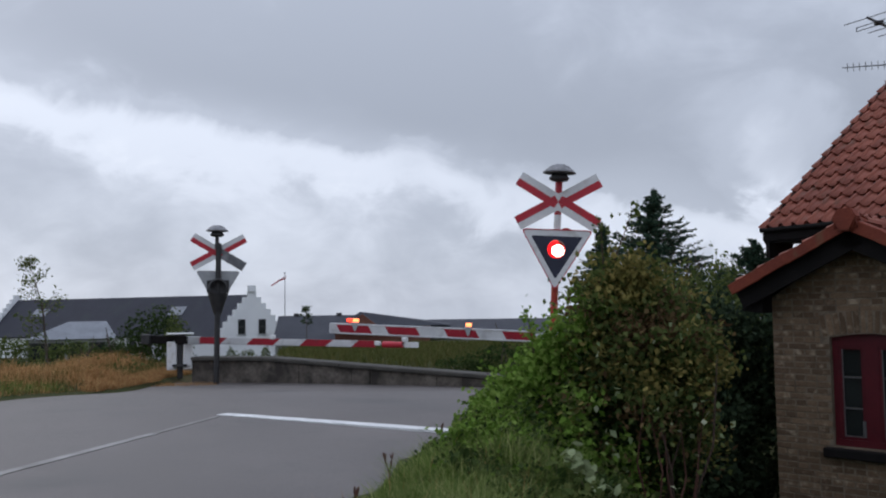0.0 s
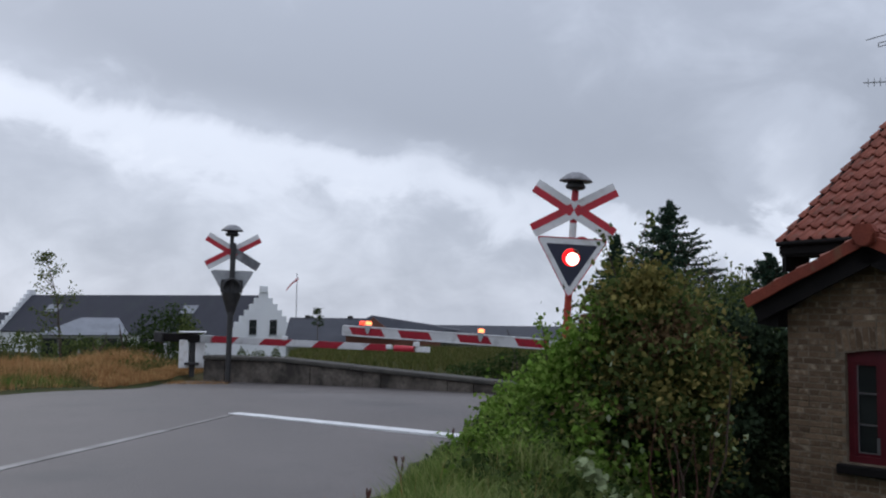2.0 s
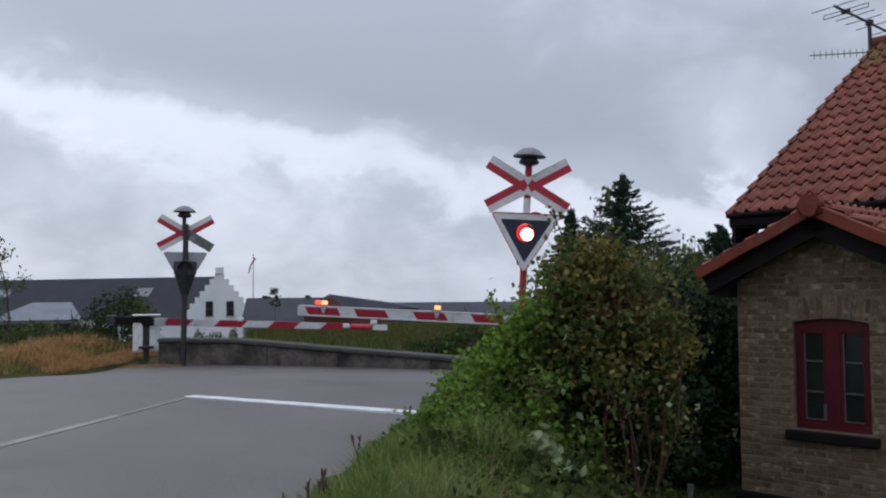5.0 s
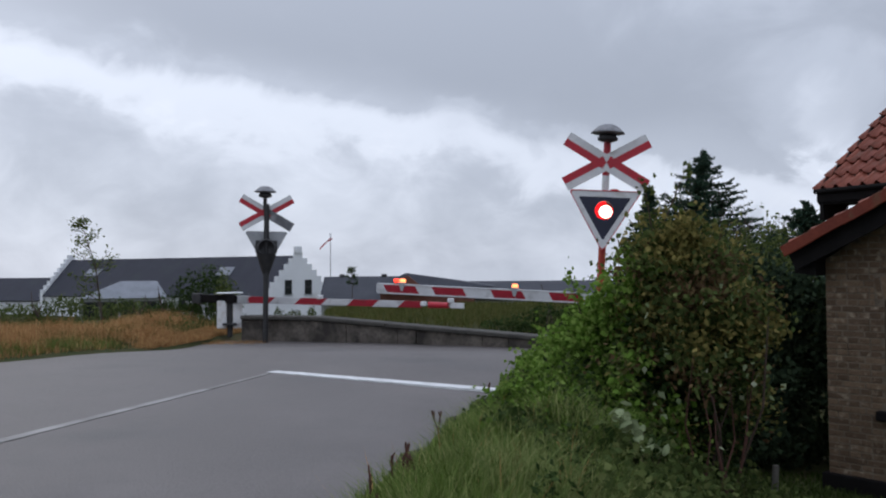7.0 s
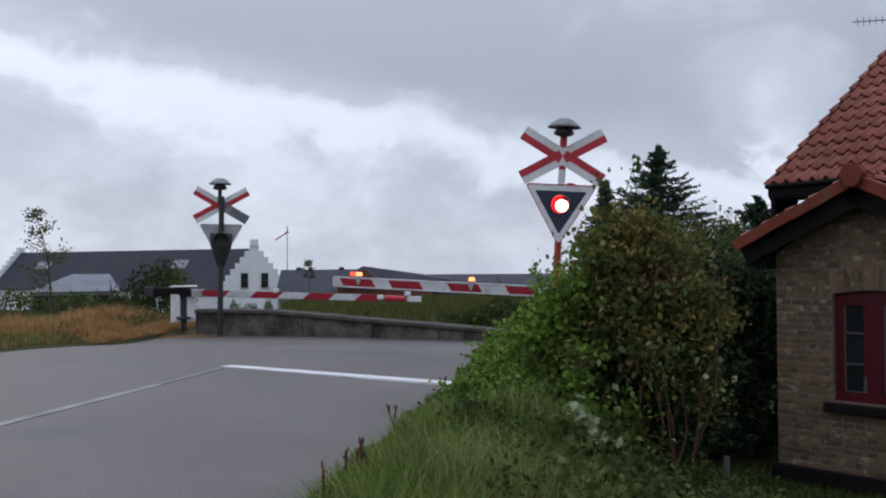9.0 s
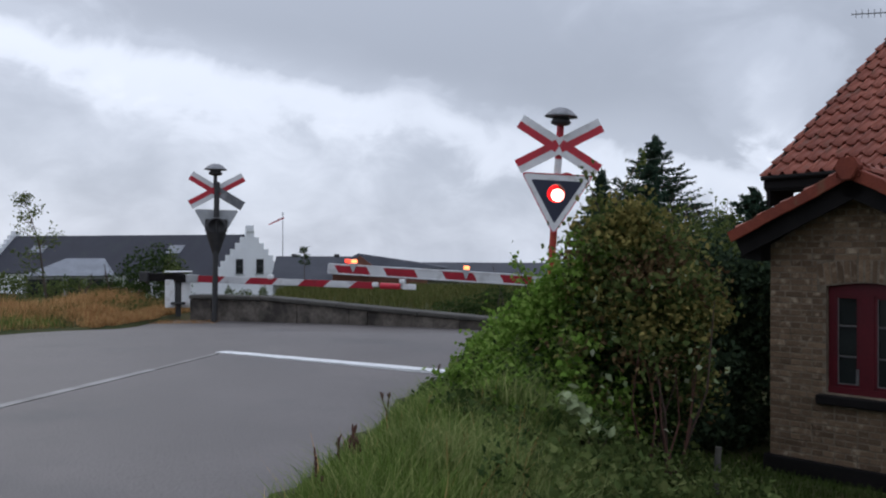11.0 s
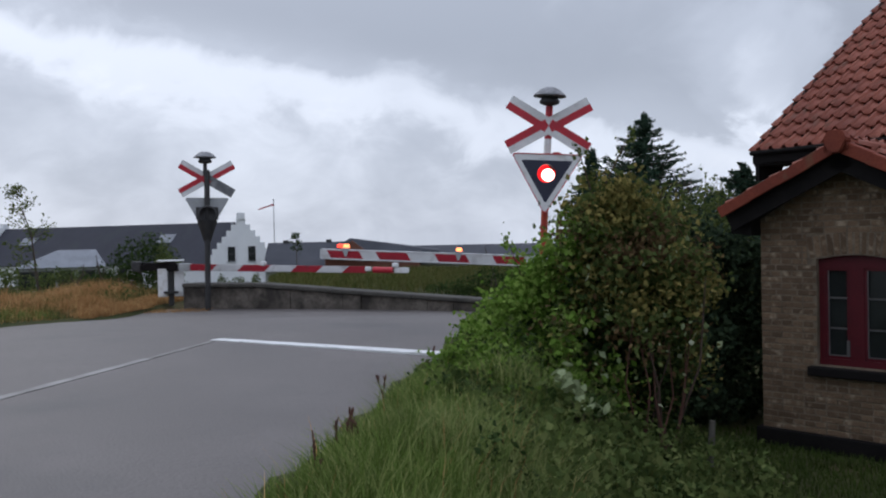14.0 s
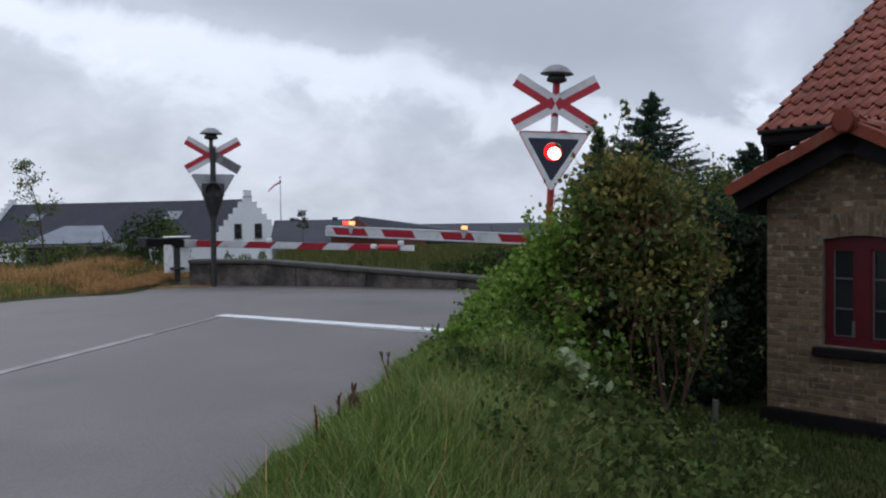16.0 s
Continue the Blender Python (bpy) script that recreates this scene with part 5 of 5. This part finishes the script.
hedge("conifer_hedge", "dense dark evergreen hedge beside the house", [(3.25, 12.4, 0.2, 0.75, 0.8, 1.3), (2.5, 13.0, 0.3, 0.9, 0.8, 1.15), (3.75, 12.9, 0.3, 0.7, 0.7, 1.4), (2.9, 12.1, -0.3, 0.9, 0.6, 1.0), (3.2, 10.95, -0.3, 0.62, 0.6, 0.8), (3.5, 11.35, 0.6, 0.5, 0.6, 1.0), (2.75, 11.4, -0.2, 0.7, 0.6, 0.9), (3.05, 11.6, 0.6, 0.7, 0.6, 1.0), (3.95, 11.15, -0.2, 0.42, 0.42, 0.9), (3.92, 11.25, 0.7, 0.4, 0.4, 0.8)], 46000, 0.085, CONIFER_HEDGE, 31, [(3.2, 12.4, -0.9), (2.5, 13.0, -0.9), (3.7, 12.9, -0.9)])
hedge("garden_bushes", "mixed green bushes behind the hedge", [(3.2, 16.5, 0.9, 1.2, 0.8, 1.35), (4.6, 16.8, 0.8, 1.1, 0.8, 1.5), (5.4, 17.5, 1.0, 0.9, 0.8, 1.45)], 11000, 0.09, GREEN_MID, 32, [(3.2, 16.5, -0.1), (4.6, 16.8, -0.3)])


def conifer(name, x, y, base, top, radius, seed, label, droop=0.25, tiers=17):
    """Trunk with whorls of branches, each clothed in needle sprays."""
    rng = np.random.default_rng(seed)
    t = thing(name, pose(x, y, base), label, "tree")
    h = top - base
    part("trunk", cone(bmesh.new(), (0, 0, -0.1), (0, 0, h), 0.11, 0.012, 10), BARK, t)
    bm = bmesh.new()
    cs = []
    for k in range(tiers * 17):
        f = rng.random() ** 1.15
        z = h * (0.1 + 0.88 * f)
        reach = (radius * (1 - f) ** 0.9 + 0.05) * rng.uniform(0.7, 1.08)
        a = k * 2.4 + rng.uniform(-0.4, 0.4)
        tip = Vector((reach * math.cos(a), reach * math.sin(a), z - droop * reach * rng.uniform(0.2, 1.0) + 0.25 * reach * rng.random()))
        elbow = Vector((tip.x * 0.6, tip.y * 0.6, z - droop * reach * 0.6))
        cone(bm, (0, 0, z), elbow, 0.014, 0.008, 5, False)
        cone(bm, elbow, tip, 0.008, 0.003, 5, False)
        m = int(16 + 55 * reach)
        u = rng.uniform(0.1, 1.03, m)[:, None]
        p = np.where(u < 0.6, np.array((0, 0, z)) * (1 - u / 0.6) + np.array(elbow) * u / 0.6, np.array(elbow) * (1 - (u - 0.6) / 0.4) + np.array(tip) * (u - 0.6) / 0.4)
        p = p + rng.normal(0, 1, (m, 3)) * np.array((0.05, 0.05, 0.03)) * (1.25 - u) * (0.7 + 0.8 * reach)
        cs.append(p)
    part("branchwork", bm, BARK, t)
    leaves("needles", np.concatenate(cs), 0.12, 0.038, NEEDLE, rng, t, droop=0.1)


conifer("spruce_tree", 5.82, 24.3, -0.3, 4.75, 3.3, 41, "dark spruce rising behind the shrubs", 0.0, 20)
conifer("spruce_tree", 4.3, 23.9, -0.3, 3.78, 1.5, 42, "smaller dark spruce beside a taller one", 0.15, 18)
conifer("cypress_tree", 6.75, 19.4, -0.4, 2.95, 2.1, 43, "dark small conifer seen past the eaves", droop=-0.5, tiers=12)


def bare_shrub():
    s = thing("bare_shrub", pose(6.6, 22.6, 0), "bare twiggy shrub against the sky", "shrub")
    rr = random.Random(9)
    bm = bmesh.new()
    for _ in range(60):
        x = rr.uniform(-0.9, 0.9)
        p = Vector((x, rr.uniform(-0.3, 0.3), 0.0))
        q = p + Vector((rr.uniform(-0.4, 0.4), rr.uniform(-0.3, 0.3), rr.uniform(2.2, 2.95)))
        cone(bm, p, q, 0.012, 0.004, 4, False)
        for _ in range(3):
            c = p.lerp(q, rr.uniform(0.6, 0.95))
            cone(bm, c, c + Vector((rr.uniform(-0.25, 0.25), rr.uniform(-0.2, 0.2), rr.uniform(0.1, 0.35))), 0.006, 0.003, 4, False)
    part("twig", bm, TWIG, s)


bare_shrub()


def sapling(name, x, y, base, h, seed, label, n=420, spread=0.75, size=0.1, mat_leaf=None, lean=0.0, low=0.3):
    """A thin young tree with airy tufts of leaves."""
    rng = np.random.default_rng(seed)
    rr = random.Random(seed)
    t = thing(name, pose(x, y, base), label, "tree")
    bm = bmesh.new()
    cone(bm, (0, 0, -0.1), (0.08 - lean * 0.45, 0, h * 0.55), 0.035, 0.022, 8)
    cone(bm, (0.08 - lean * 0.45, 0, h * 0.55), (0.02 - lean, 0, h), 0.022, 0.006, 8)
    part("trunk", bm, BARK, t)
    bm = bmesh.new()
    tufts = []
    for i in range(22 if low > 0.2 else 34):
        f = rr.uniform(low, 1.0)
        a = rr.uniform(0, 6.28)
        ln = spread * (1.15 - f) * rr.uniform(0.6, 1.3) + 0.12
        p = Vector((0.05 - lean * f ** 1.3, 0, h * f * 0.96))
        q = p + Vector((math.cos(a) * ln, math.sin(a) * ln, ln * rr.uniform(0.3, 1.0)))
        cone(bm, p, q, 0.009, 0.003, 5, False)
        for k in (0.55, 0.8, 1.0):
            tufts.append(p.lerp(q, k))
    part("branchwork", bm, BARK, t)
    c = np.array(tufts)[rng.integers(0, len(tufts), n)] + rng.normal(0, 0.075, (n, 3))
    leaves("leaves", c, size, size * 0.6, mat_leaf or GREEN_DARK, rng, t)
    return t


roadside_tree = sapling("young_tree", -11.9, 27.0, 0.1, 3.0, 51, "thin young tree with airy leaves", 700, 0.72, 0.095, GREEN_MID, 0.85, 0.1)
sapling("young_tree", -9.0, 58.5, -1.9, 3.75, 52, "thin young tree behind the platform", 220, 0.5, 0.16, low=0.68)
hedge("dark_bush", "dark rounded bush behind the barrier machine", [(-8.05, 25.6, 0.75, 0.65, 0.6, 0.8), (-9.5, 25.7, 0.3, 0.6, 0.5, 0.4), (-8.75, 25.8, 0.9, 0.42, 0.5, 0.7), (-7.7, 25.2, 0.4, 0.6, 0.5, 0.7), (-9.1, 26.0, 0.5, 0.6, 0.5, 0.7), (-8.0, 25.3, 1.35, 0.4, 0.4, 0.4)], 4200, 0.085, GREEN_DARK, 61, [(-8.3, 25.6, 0.1), (-8.9, 25.8, 0.1), (-9.4, 25.7, 0.1)])
hedge("yellowing_bush", "small yellow-green bush beside a darker bush", [(-7.5, 25.0, 0.85, 0.3, 0.35, 0.72), (-7.35, 24.9, 0.5, 0.4, 0.35, 0.6)], 1100, 0.085, GREEN_MID, 64, [(-7.5, 25.0, 0.0)])
hedge("garden_hedge", "loose green garden hedge along the meadow", [(-11.0 - 1.6 * i, 30.5 - 0.5 * i + 0.3 * (i % 2), 0.1, 1.0, 0.6, 0.42 + 0.14 * (i % 3)) for i in range(7)], 10000, 0.1, GREEN_MID, 62, [(-12.0, 30.0, 0.2), (-15.0, 29.0, 0.2)])
hedge("foundation_bush", "low green bushes at the foot of a white gable", [(-22.9, 97.0, -3.3, 0.7, 0.5, 0.95), (-21.2, 97.2, -3.4, 0.8, 0.5, 0.9), (-19.4, 97.6, -3.2, 0.5, 0.5, 0.9)], 900, 0.24, GREEN_MID, 65, [(-22.9, 97.0, -3.9), (-21.2, 97.2, -3.9)])
hedge("platform_bush", "dark green bush at the platform's end", [(1.4, 20.8, 0.15, 0.9, 0.6, 0.6), (2.6, 20.5, 0.3, 0.9, 0.6, 0.8), (0.4, 21.2, 0.0, 0.7, 0.5, 0.4)], 6500, 0.07, GREEN_DARK, 63, [(1.4, 20.8, -0.1)])


# ---- grasses ----
def scatter(rng, n, x0, x1, y0, y1, keep):
    xy = np.stack([rng.uniform(x0, x1, n), rng.uniform(y0, y1, n)], 1)
    ok = np.array([keep(x, y) for x, y in xy])
    xy = xy[ok]
    return xy, np.array([ground_z(x, y) for x, y in xy])


def right_of_edge(x, y):
    return x - np.interp(y, EDGE_Y, EDGE_X)


def grasses():
    rng = np.random.default_rng(71)
    g = thing("verge_grass", pose(0, 0, 0), "long uneven green grass on the sloping verge", "grass", kind="stuff")

    def long_grass(x, y):
        d = right_of_edge(x, y)
        return d > 0.24 and y < 7.4 + 1.2 * noise.noise(Vector((x * 1.5, 3, y * 1.5))) and d < float(np.interp(y, [4.4, 6.0], [2.3, 1.6])) + (0.7 * noise.noise(Vector((x * 2.2, y * 2.2, 8))) + 1.3 * max(0.0, noise.noise(Vector((x * 6, y * 6, 15))) - 0.15)) and (noise.noise(Vector((x * 1.3, y * 1.3, 4))) > -0.35 or d > 0.3)

    xy, z = scatter(rng, 120000, -1.6, 3.6, 3.2, 12.5, long_grass)
    d = np.array([right_of_edge(x, y) for x, y in xy])
    tall = np.array([1.0 + 0.5 * noise.noise(Vector((x * 0.9, y * 0.9, 1))) for x, y in xy]) * np.clip(0.45 + d * 0.9, 0.4, 1.15)
    tone = np.array([noise.noise(Vector((x * 0.8, y * 0.8, 12))) for x, y in xy]) + rng.normal(0, 0.2, len(xy))
    light = tone > 0.12
    blades("grass_blades", xy[~light], z[~light], 0.27 * tall[~light], 0.011, GRASS, rng, g, 0.55)
    blades("pale_blades", xy[light], z[light], 0.3 * tall[light], 0.009, GRASS_PALE, rng, g, 0.7, "yellowish bleached grass")
    xy, z = scatter(rng, 800, -1.2, 3.2, 3.4, 11.0, long_grass)
    blades("dry_blades", xy, z, 0.36, 0.007, DRY_GRASS, rng, g, 0.4, "dry straw among the green")
    c, z = scatter(rng, 9000, -0.2, 3.4, 4.8, 8.6, lambda x, y: 1.3 < right_of_edge(x, y) < 3.0)
    lump = np.array([max(0.1, 0.5 + noise.noise(Vector((x * 1.6, y * 1.6, 3)))) for x, y in c])
    leaves("dark_weed_leaves", np.stack([c[:, 0], c[:, 1], z + rng.uniform(0.0, 0.42, len(z)) * lump], 1), 0.05, 0.028, GREEN_DARK, rng, g, "dark low weeds under the shrub")
    c, z = scatter(rng, 7000, 0.6, 3.6, 4.0, 8.4, lambda x, y: 1.6 < right_of_edge(x, y) < 3.5)
    leaves("weed_leaves", np.stack([c[:, 0], c[:, 1], z + rng.uniform(0.02, 0.42, len(z))], 1), 0.075, 0.046, GREEN_MID, rng, g, "low weeds at the verge's foot")
    c, z = scatter(rng, 19000, -0.8, 1.4, 6.3, 12.5, lambda x, y: 0.12 < right_of_edge(x, y) < 1.5)
    lump = np.array([np.clip(0.35 + 0.9 * noise.noise(Vector((x * 2.1, y * 2.1, 17))), 0.06, 1) for x, y in c]) * np.clip((np.array([right_of_edge(x, y) for x, y in c]) - 0.05) * 1.6, 0.15, 1) * np.interp(c[:, 1], [6.3, 7.6], [0.4, 1.25])
    place = np.stack([c[:, 0], c[:, 1], z + rng.uniform(0.02, 0.6, len(z)) * lump], 1)
    fresh = np.array([noise.noise(Vector((x * 1.4, y * 1.4, 21))) for x, y in c]) + rng.normal(0, 0.2, len(z)) > 0.16
    leaves("fresh_weed_leaves", place[fresh], 0.062, 0.04, GREEN_BRIGHT, rng, g, "fresh green weeds at the road's edge")
    deep = rng.random(len(z)) < 0.5
    leaves("muted_weed_leaves", place[~fresh & ~deep], 0.06, 0.036, GREEN_MID, rng, g)
    leaves("deep_weed_leaves", place[~fresh & deep], 0.06, 0.036, GREEN_DARK, rng, g)
    c, z = scatter(rng, 4500, 0.1, 3.2, 5.2, 9.0, lambda x, y: 1.2 < right_of_edge(x, y) < 3.2)
    lump = np.array([max(0.0, 0.12 + noise.noise(Vector((x * 1.9, y * 1.9, 7)))) for x, y in c])
    leaves("bright_weed_leaves", np.stack([c[:, 0], c[:, 1], z + rng.uniform(0.02, 1.0, len(z)) * (0.12 + 0.75 * lump)], 1), 0.06, 0.042, GREEN_MID, rng, g)
    xy, z = scatter(rng, 42000, -3.4, 3.4, -6.0, 3.3, lambda x, y: right_of_edge(x, y) > 0.1)
    blades("near_blades", xy, z, 0.2, 0.011, GRASS, rng, g, 0.5)
    m = thing("lawn", pose(0, 0, 0), "short dark lawn in front of the porch", "lawn", kind="stuff")
    xy, z = scatter(rng, 95000, 1.2, 7.5, 1.0, 10.5, lambda x, y: right_of_edge(x, y) > 2.3)
    blades("short_grass", xy, z, 0.085, 0.012, LAWN_GRASS, rng, m, 0.4)
    f = thing("dry_grass", pose(0, 0, 0), "tall straw-coloured dry grass beside the road", "grass", kind="stuff")

    def left_side(x, y):
        return np.interp(y, LEFT_Y, LEFT_X) - x > (0.25 if y < 18 else 0.05)

    xy, z = scatter(rng, 80000, -16.0, -5.6, 14.0, 26.5, lambda x, y: left_side(x, y) and not (-6.7 < x < -6.0 and 21.3 < y < 22.2))
    fade = np.array([min(max((np.interp(y, LEFT_Y, LEFT_X) - x) / 1.6, 0.25), 1) for x, y in xy])
    patch = np.array([noise.noise(Vector((x * 0.35, y * 0.35, 2))) + 0.5 * noise.noise(Vector((x * 1.1, y * 1.1, 5))) for x, y in xy])
    h = (0.27 + 0.36 * patch) * fade + 0.04
    near = patch + rng.normal(0, 0.22, len(xy)) - 0.05 * np.clip(-9.5 - xy[:, 0], 0, 6) - 0.06 * np.clip(xy[:, 1] - 21.5, 0, 6)
    dry = near > -0.26
    blades("dry_blades", xy[dry], z[dry], h[dry], 0.013, DRY_GRASS, rng, f, 0.55)
    blades("mixed_blades", xy[~dry], z[~dry], h[~dry] * 1.1, 0.014, FAR_GRASS, rng, f, 0.5, "green-brown grass among the straw")
    c, zz = scatter(rng, 5200, -17.0, -6.8, 22.0, 28.5, lambda x, y: left_side(x, y) and noise.noise(Vector((x * 0.8, y * 0.8, 9))) > 0.0)
    leaves("weed_leaves", np.stack([c[:, 0], c[:, 1], zz + rng.uniform(0.05, 0.5, len(zz)) * rng.random(len(zz))], 1), 0.09, 0.055, GREEN_MID, rng, f, "green weeds behind the straw")
    xy, z = scatter(rng, 26000, -13.5, -6.8, 12.0, 20.0, lambda x, y: 0.3 < np.interp(y, LEFT_Y, LEFT_X) - x < 1.6 and y < 18)
    blades("green_blades", xy, z, 0.2, 0.012, GRASS, rng, f, 0.5, "green fringe at the road's edge")
    w = thing("meadow_grass", pose(0, 0, 0), "rough green-brown grass behind the platform wall", "grass", kind="stuff")
    xy, z = scatter(rng, 60000, -16.0, 9.0, 18.5, 42.0, lambda x, y: y > 21.5 - 0.345 * (x + 5.2) + 0.3 and x > -0.19 * y + 0.2)
    blades("meadow_blades", xy, z, 0.28, 0.022, FAR_GRASS, rng, w, 0.4)
    xy, z = scatter(rng, 22000, -7.4, -4.9, 18.2, 23.5, lambda x, y: left_side(x, y) or (y > 20.4 and x < -5.2 and y < 21.1))
    blades("wall_foot_blades", xy, z, 0.13, 0.011, DRY_GRASS, rng, w, 0.4)


grasses()


def stalks():
    rr = random.Random(77)
    for cx, cy, n, tall in ((-0.52, 5.5, 7, 0.38), (-0.74, 4.85, 2, 0.32), (-0.47, 7.9, 2, 0.2), (0.06, 10.7, 2, 0.16)):
        t = thing("dry_stalk", pose(cx, cy, ground_z(cx + 0.15, cy)), "brown dead weed stalks at the road's edge", "weed", "dead weed stalks")
        bm = bmesh.new()
        for _ in range(n):
            p = Vector((rr.uniform(-0.12, 0.12), rr.uniform(-0.1, 0.1), -0.05))
            q = p + Vector((rr.uniform(-0.09, 0.05), rr.uniform(-0.06, 0.06), tall * rr.uniform(0.7, 1.2)))
            cone(bm, p, q, 0.007, 0.004, 6)
            for _ in range(5):
                c = p.lerp(q, rr.uniform(0.55, 1.0))
                cone(bm, c, c + Vector((rr.uniform(-0.02, 0.02), rr.uniform(-0.02, 0.02), 0.04)), 0.009, 0.004, 5)
        part("stalk", bm, RED_TWIG, t)


stalks()

stake = thing("wooden_stake", pose(2.55, 8.3, -0.85, 2, 3, 0), "short weathered wooden stake in the garden", "stake")
part("stake_body", cone(bmesh.new(), (0, 0, -0.1), (0, 0, 0.55), 0.035, 0.03, 8), STAKE, stake)


# ---- brickwork of the porch gable ----
def brickwork():
    W, eave, apex = 2.03, 2.3, 2.9
    x0, x1, z0, z1 = WIN
    spots = []
    pitch, row = 0.2395, 0.0667
    rng = random.Random(2)
    for r in range(int(apex / row)):
        z = 0.004 + r * row
        headers = r % 2 == 1
        w = 0.108 if headers else 0.228
        step = pitch / 2 if headers else pitch
        x = -0.004 if headers or r % 4 == 0 else -0.004 - pitch / 4
        while x < W:
            a, b = max(x, 0.0), min(x + w, W)
            x += step
            if b - a < 0.05:
                continue
            lim = W / 2 if z + 0.054 <= eave else (apex - z - 0.06) / (apex - eave) * W / 2
            if lim < 0.05:
                continue
            a, b = max(a, W / 2 - lim), min(b, W / 2 + lim)
            if b - a < 0.04:
                continue
            if a < x1 + 0.1 and b > x0 - 0.1 and z1 - 0.04 < z + 0.03 < z1 + 0.27:
                if a >= x0 - 0.1:
                    a = max(a, x1 + 0.1)
                if b <= x1 + 0.1:
                    b = min(b, x0 - 0.1)
                if b - a < 0.04 or (a < x0 and b > x1):
                    continue
            if z + 0.054 > z0 and z < z1 and a < x1 and b > x0:
                if (a + b) / 2 < (x0 + x1) / 2:
                    b = min(b, x0)
                else:
                    a = max(a, x1)
                if b - a < 0.03:
                    continue
            spots.append((a, b, z, 0.054, 0.0))
    n = 14
    for i in range(n):
        k = (i + 0.5) / n
        x = x0 - 0.07 + (x1 - x0 + 0.14) * k
        spots.append((x - 0.027, x + 0.027, z1 + 0.008 + 0.045 * math.sin(math.pi * k), 0.225, (0.5 - k) * -22))
    mid = ((x0 + x1) / 2, 1.7)
    spots.sort(key=lambda s: ((s[0] + s[1]) / 2 - mid[0]) ** 2 + (s[2] - mid[1]) ** 2)
    meshes = {}
    rest_v, rest_f = [], []
    for i, (a, b, z, h, turn) in enumerate(spots):
        w = round((b - a) / 0.012) * 0.012
        lift = rng.uniform(-0.003, 0.004)
        m = pose((a + b) / 2, lift, z, rng.uniform(-0.5, 0.5), turn, rng.uniform(-0.6, 0.6))
        key = (round(w, 3), h)
        if key not in meshes:
            bm = box(bmesh.new(), max(w - 0.002, 0.02), 0.06, h, 0, 0.03, 0)
            bmesh.ops.bevel(bm, geom=[e for e in bm.edges if max(v.co.y for v in e.verts) < 0.01], offset=0.004, segments=1, affect="EDGES")
            me = bpy.data.meshes.new("brick")
            bm.to_mesh(me)
            bm.free()
            me.materials.append(BRICK)
            meshes[key] = me
        me = meshes[key]
        if i < 300:
            ob = new("brick", me)
            ob.parent = porch_wall
            ob.matrix_basis = m
        else:
            o = len(rest_v)
            rest_v += [m @ v.co for v in me.vertices]
            rest_f += [tuple(o + k for k in p.vertices) for p in me.polygons]
    tagged(raw("brick_rest", rest_v, rest_f, BRICK_JOINED, porch_wall), kind="stuff")


brickwork()


# ---- what moves ----
def motions():
    # the lamp flashes about once a second: the added disc covers it for a moment
    rows = [(0.0, 75)]
    for k in range(16):
        t = k + 0.12 - 0.006 * k
        rows += [(t, 75), (t + 0.06, 0), (t + 0.26, 0), (t + 0.32, 75)]
    rows.append((16.0, 75))
    walk(shutter, [(t, pose(0.2, -0.004, 2.425, 0, a, 0)) for t, a in rows])
    swing = [(0.0, 33), (0.8, 40), (1.5, 37), (2.3, 46), (3.5, 42), (4.2, 52), (5.0, 64), (6.0, 52), (7.0, 42), (8.0, 38), (9.0, 42), (10.2, 33), (11.3, 30), (12.5, 22), (13.5, 27), (14.5, 17), (15.3, 26), (16.0, 34)]
    walk(flag, [(t, pose(-19.1, 107.9, 5.9, 0, -a, 8)) for t, a in swing])
    # wind in the long shoots and in the thin roadside tree
    steps = [i * 0.5 for i in range(33)]
    for i, (shoot, p) in enumerate(shrub_shoots):
        walk(shoot, [(t, pose(*p, 3 * math.sin(2.7 * t + i), 7 * math.sin(1.9 * t + 1.7 * i) + 4 * math.sin(4.3 * t + i), 0)) for t in steps])
    walk(roadside_tree, [(t, pose(-11.9, 27.0, 0.1, 0, 4 + 1.6 * math.sin(1.6 * t) + 0.8 * math.sin(3.7 * t), 0)) for t in steps])
    walk(fly_half, [(t, pose(-1.0, 0, -0.16, 0, 12 * math.sin(2.3 * t), 0)) for t, a in swing])


motions()
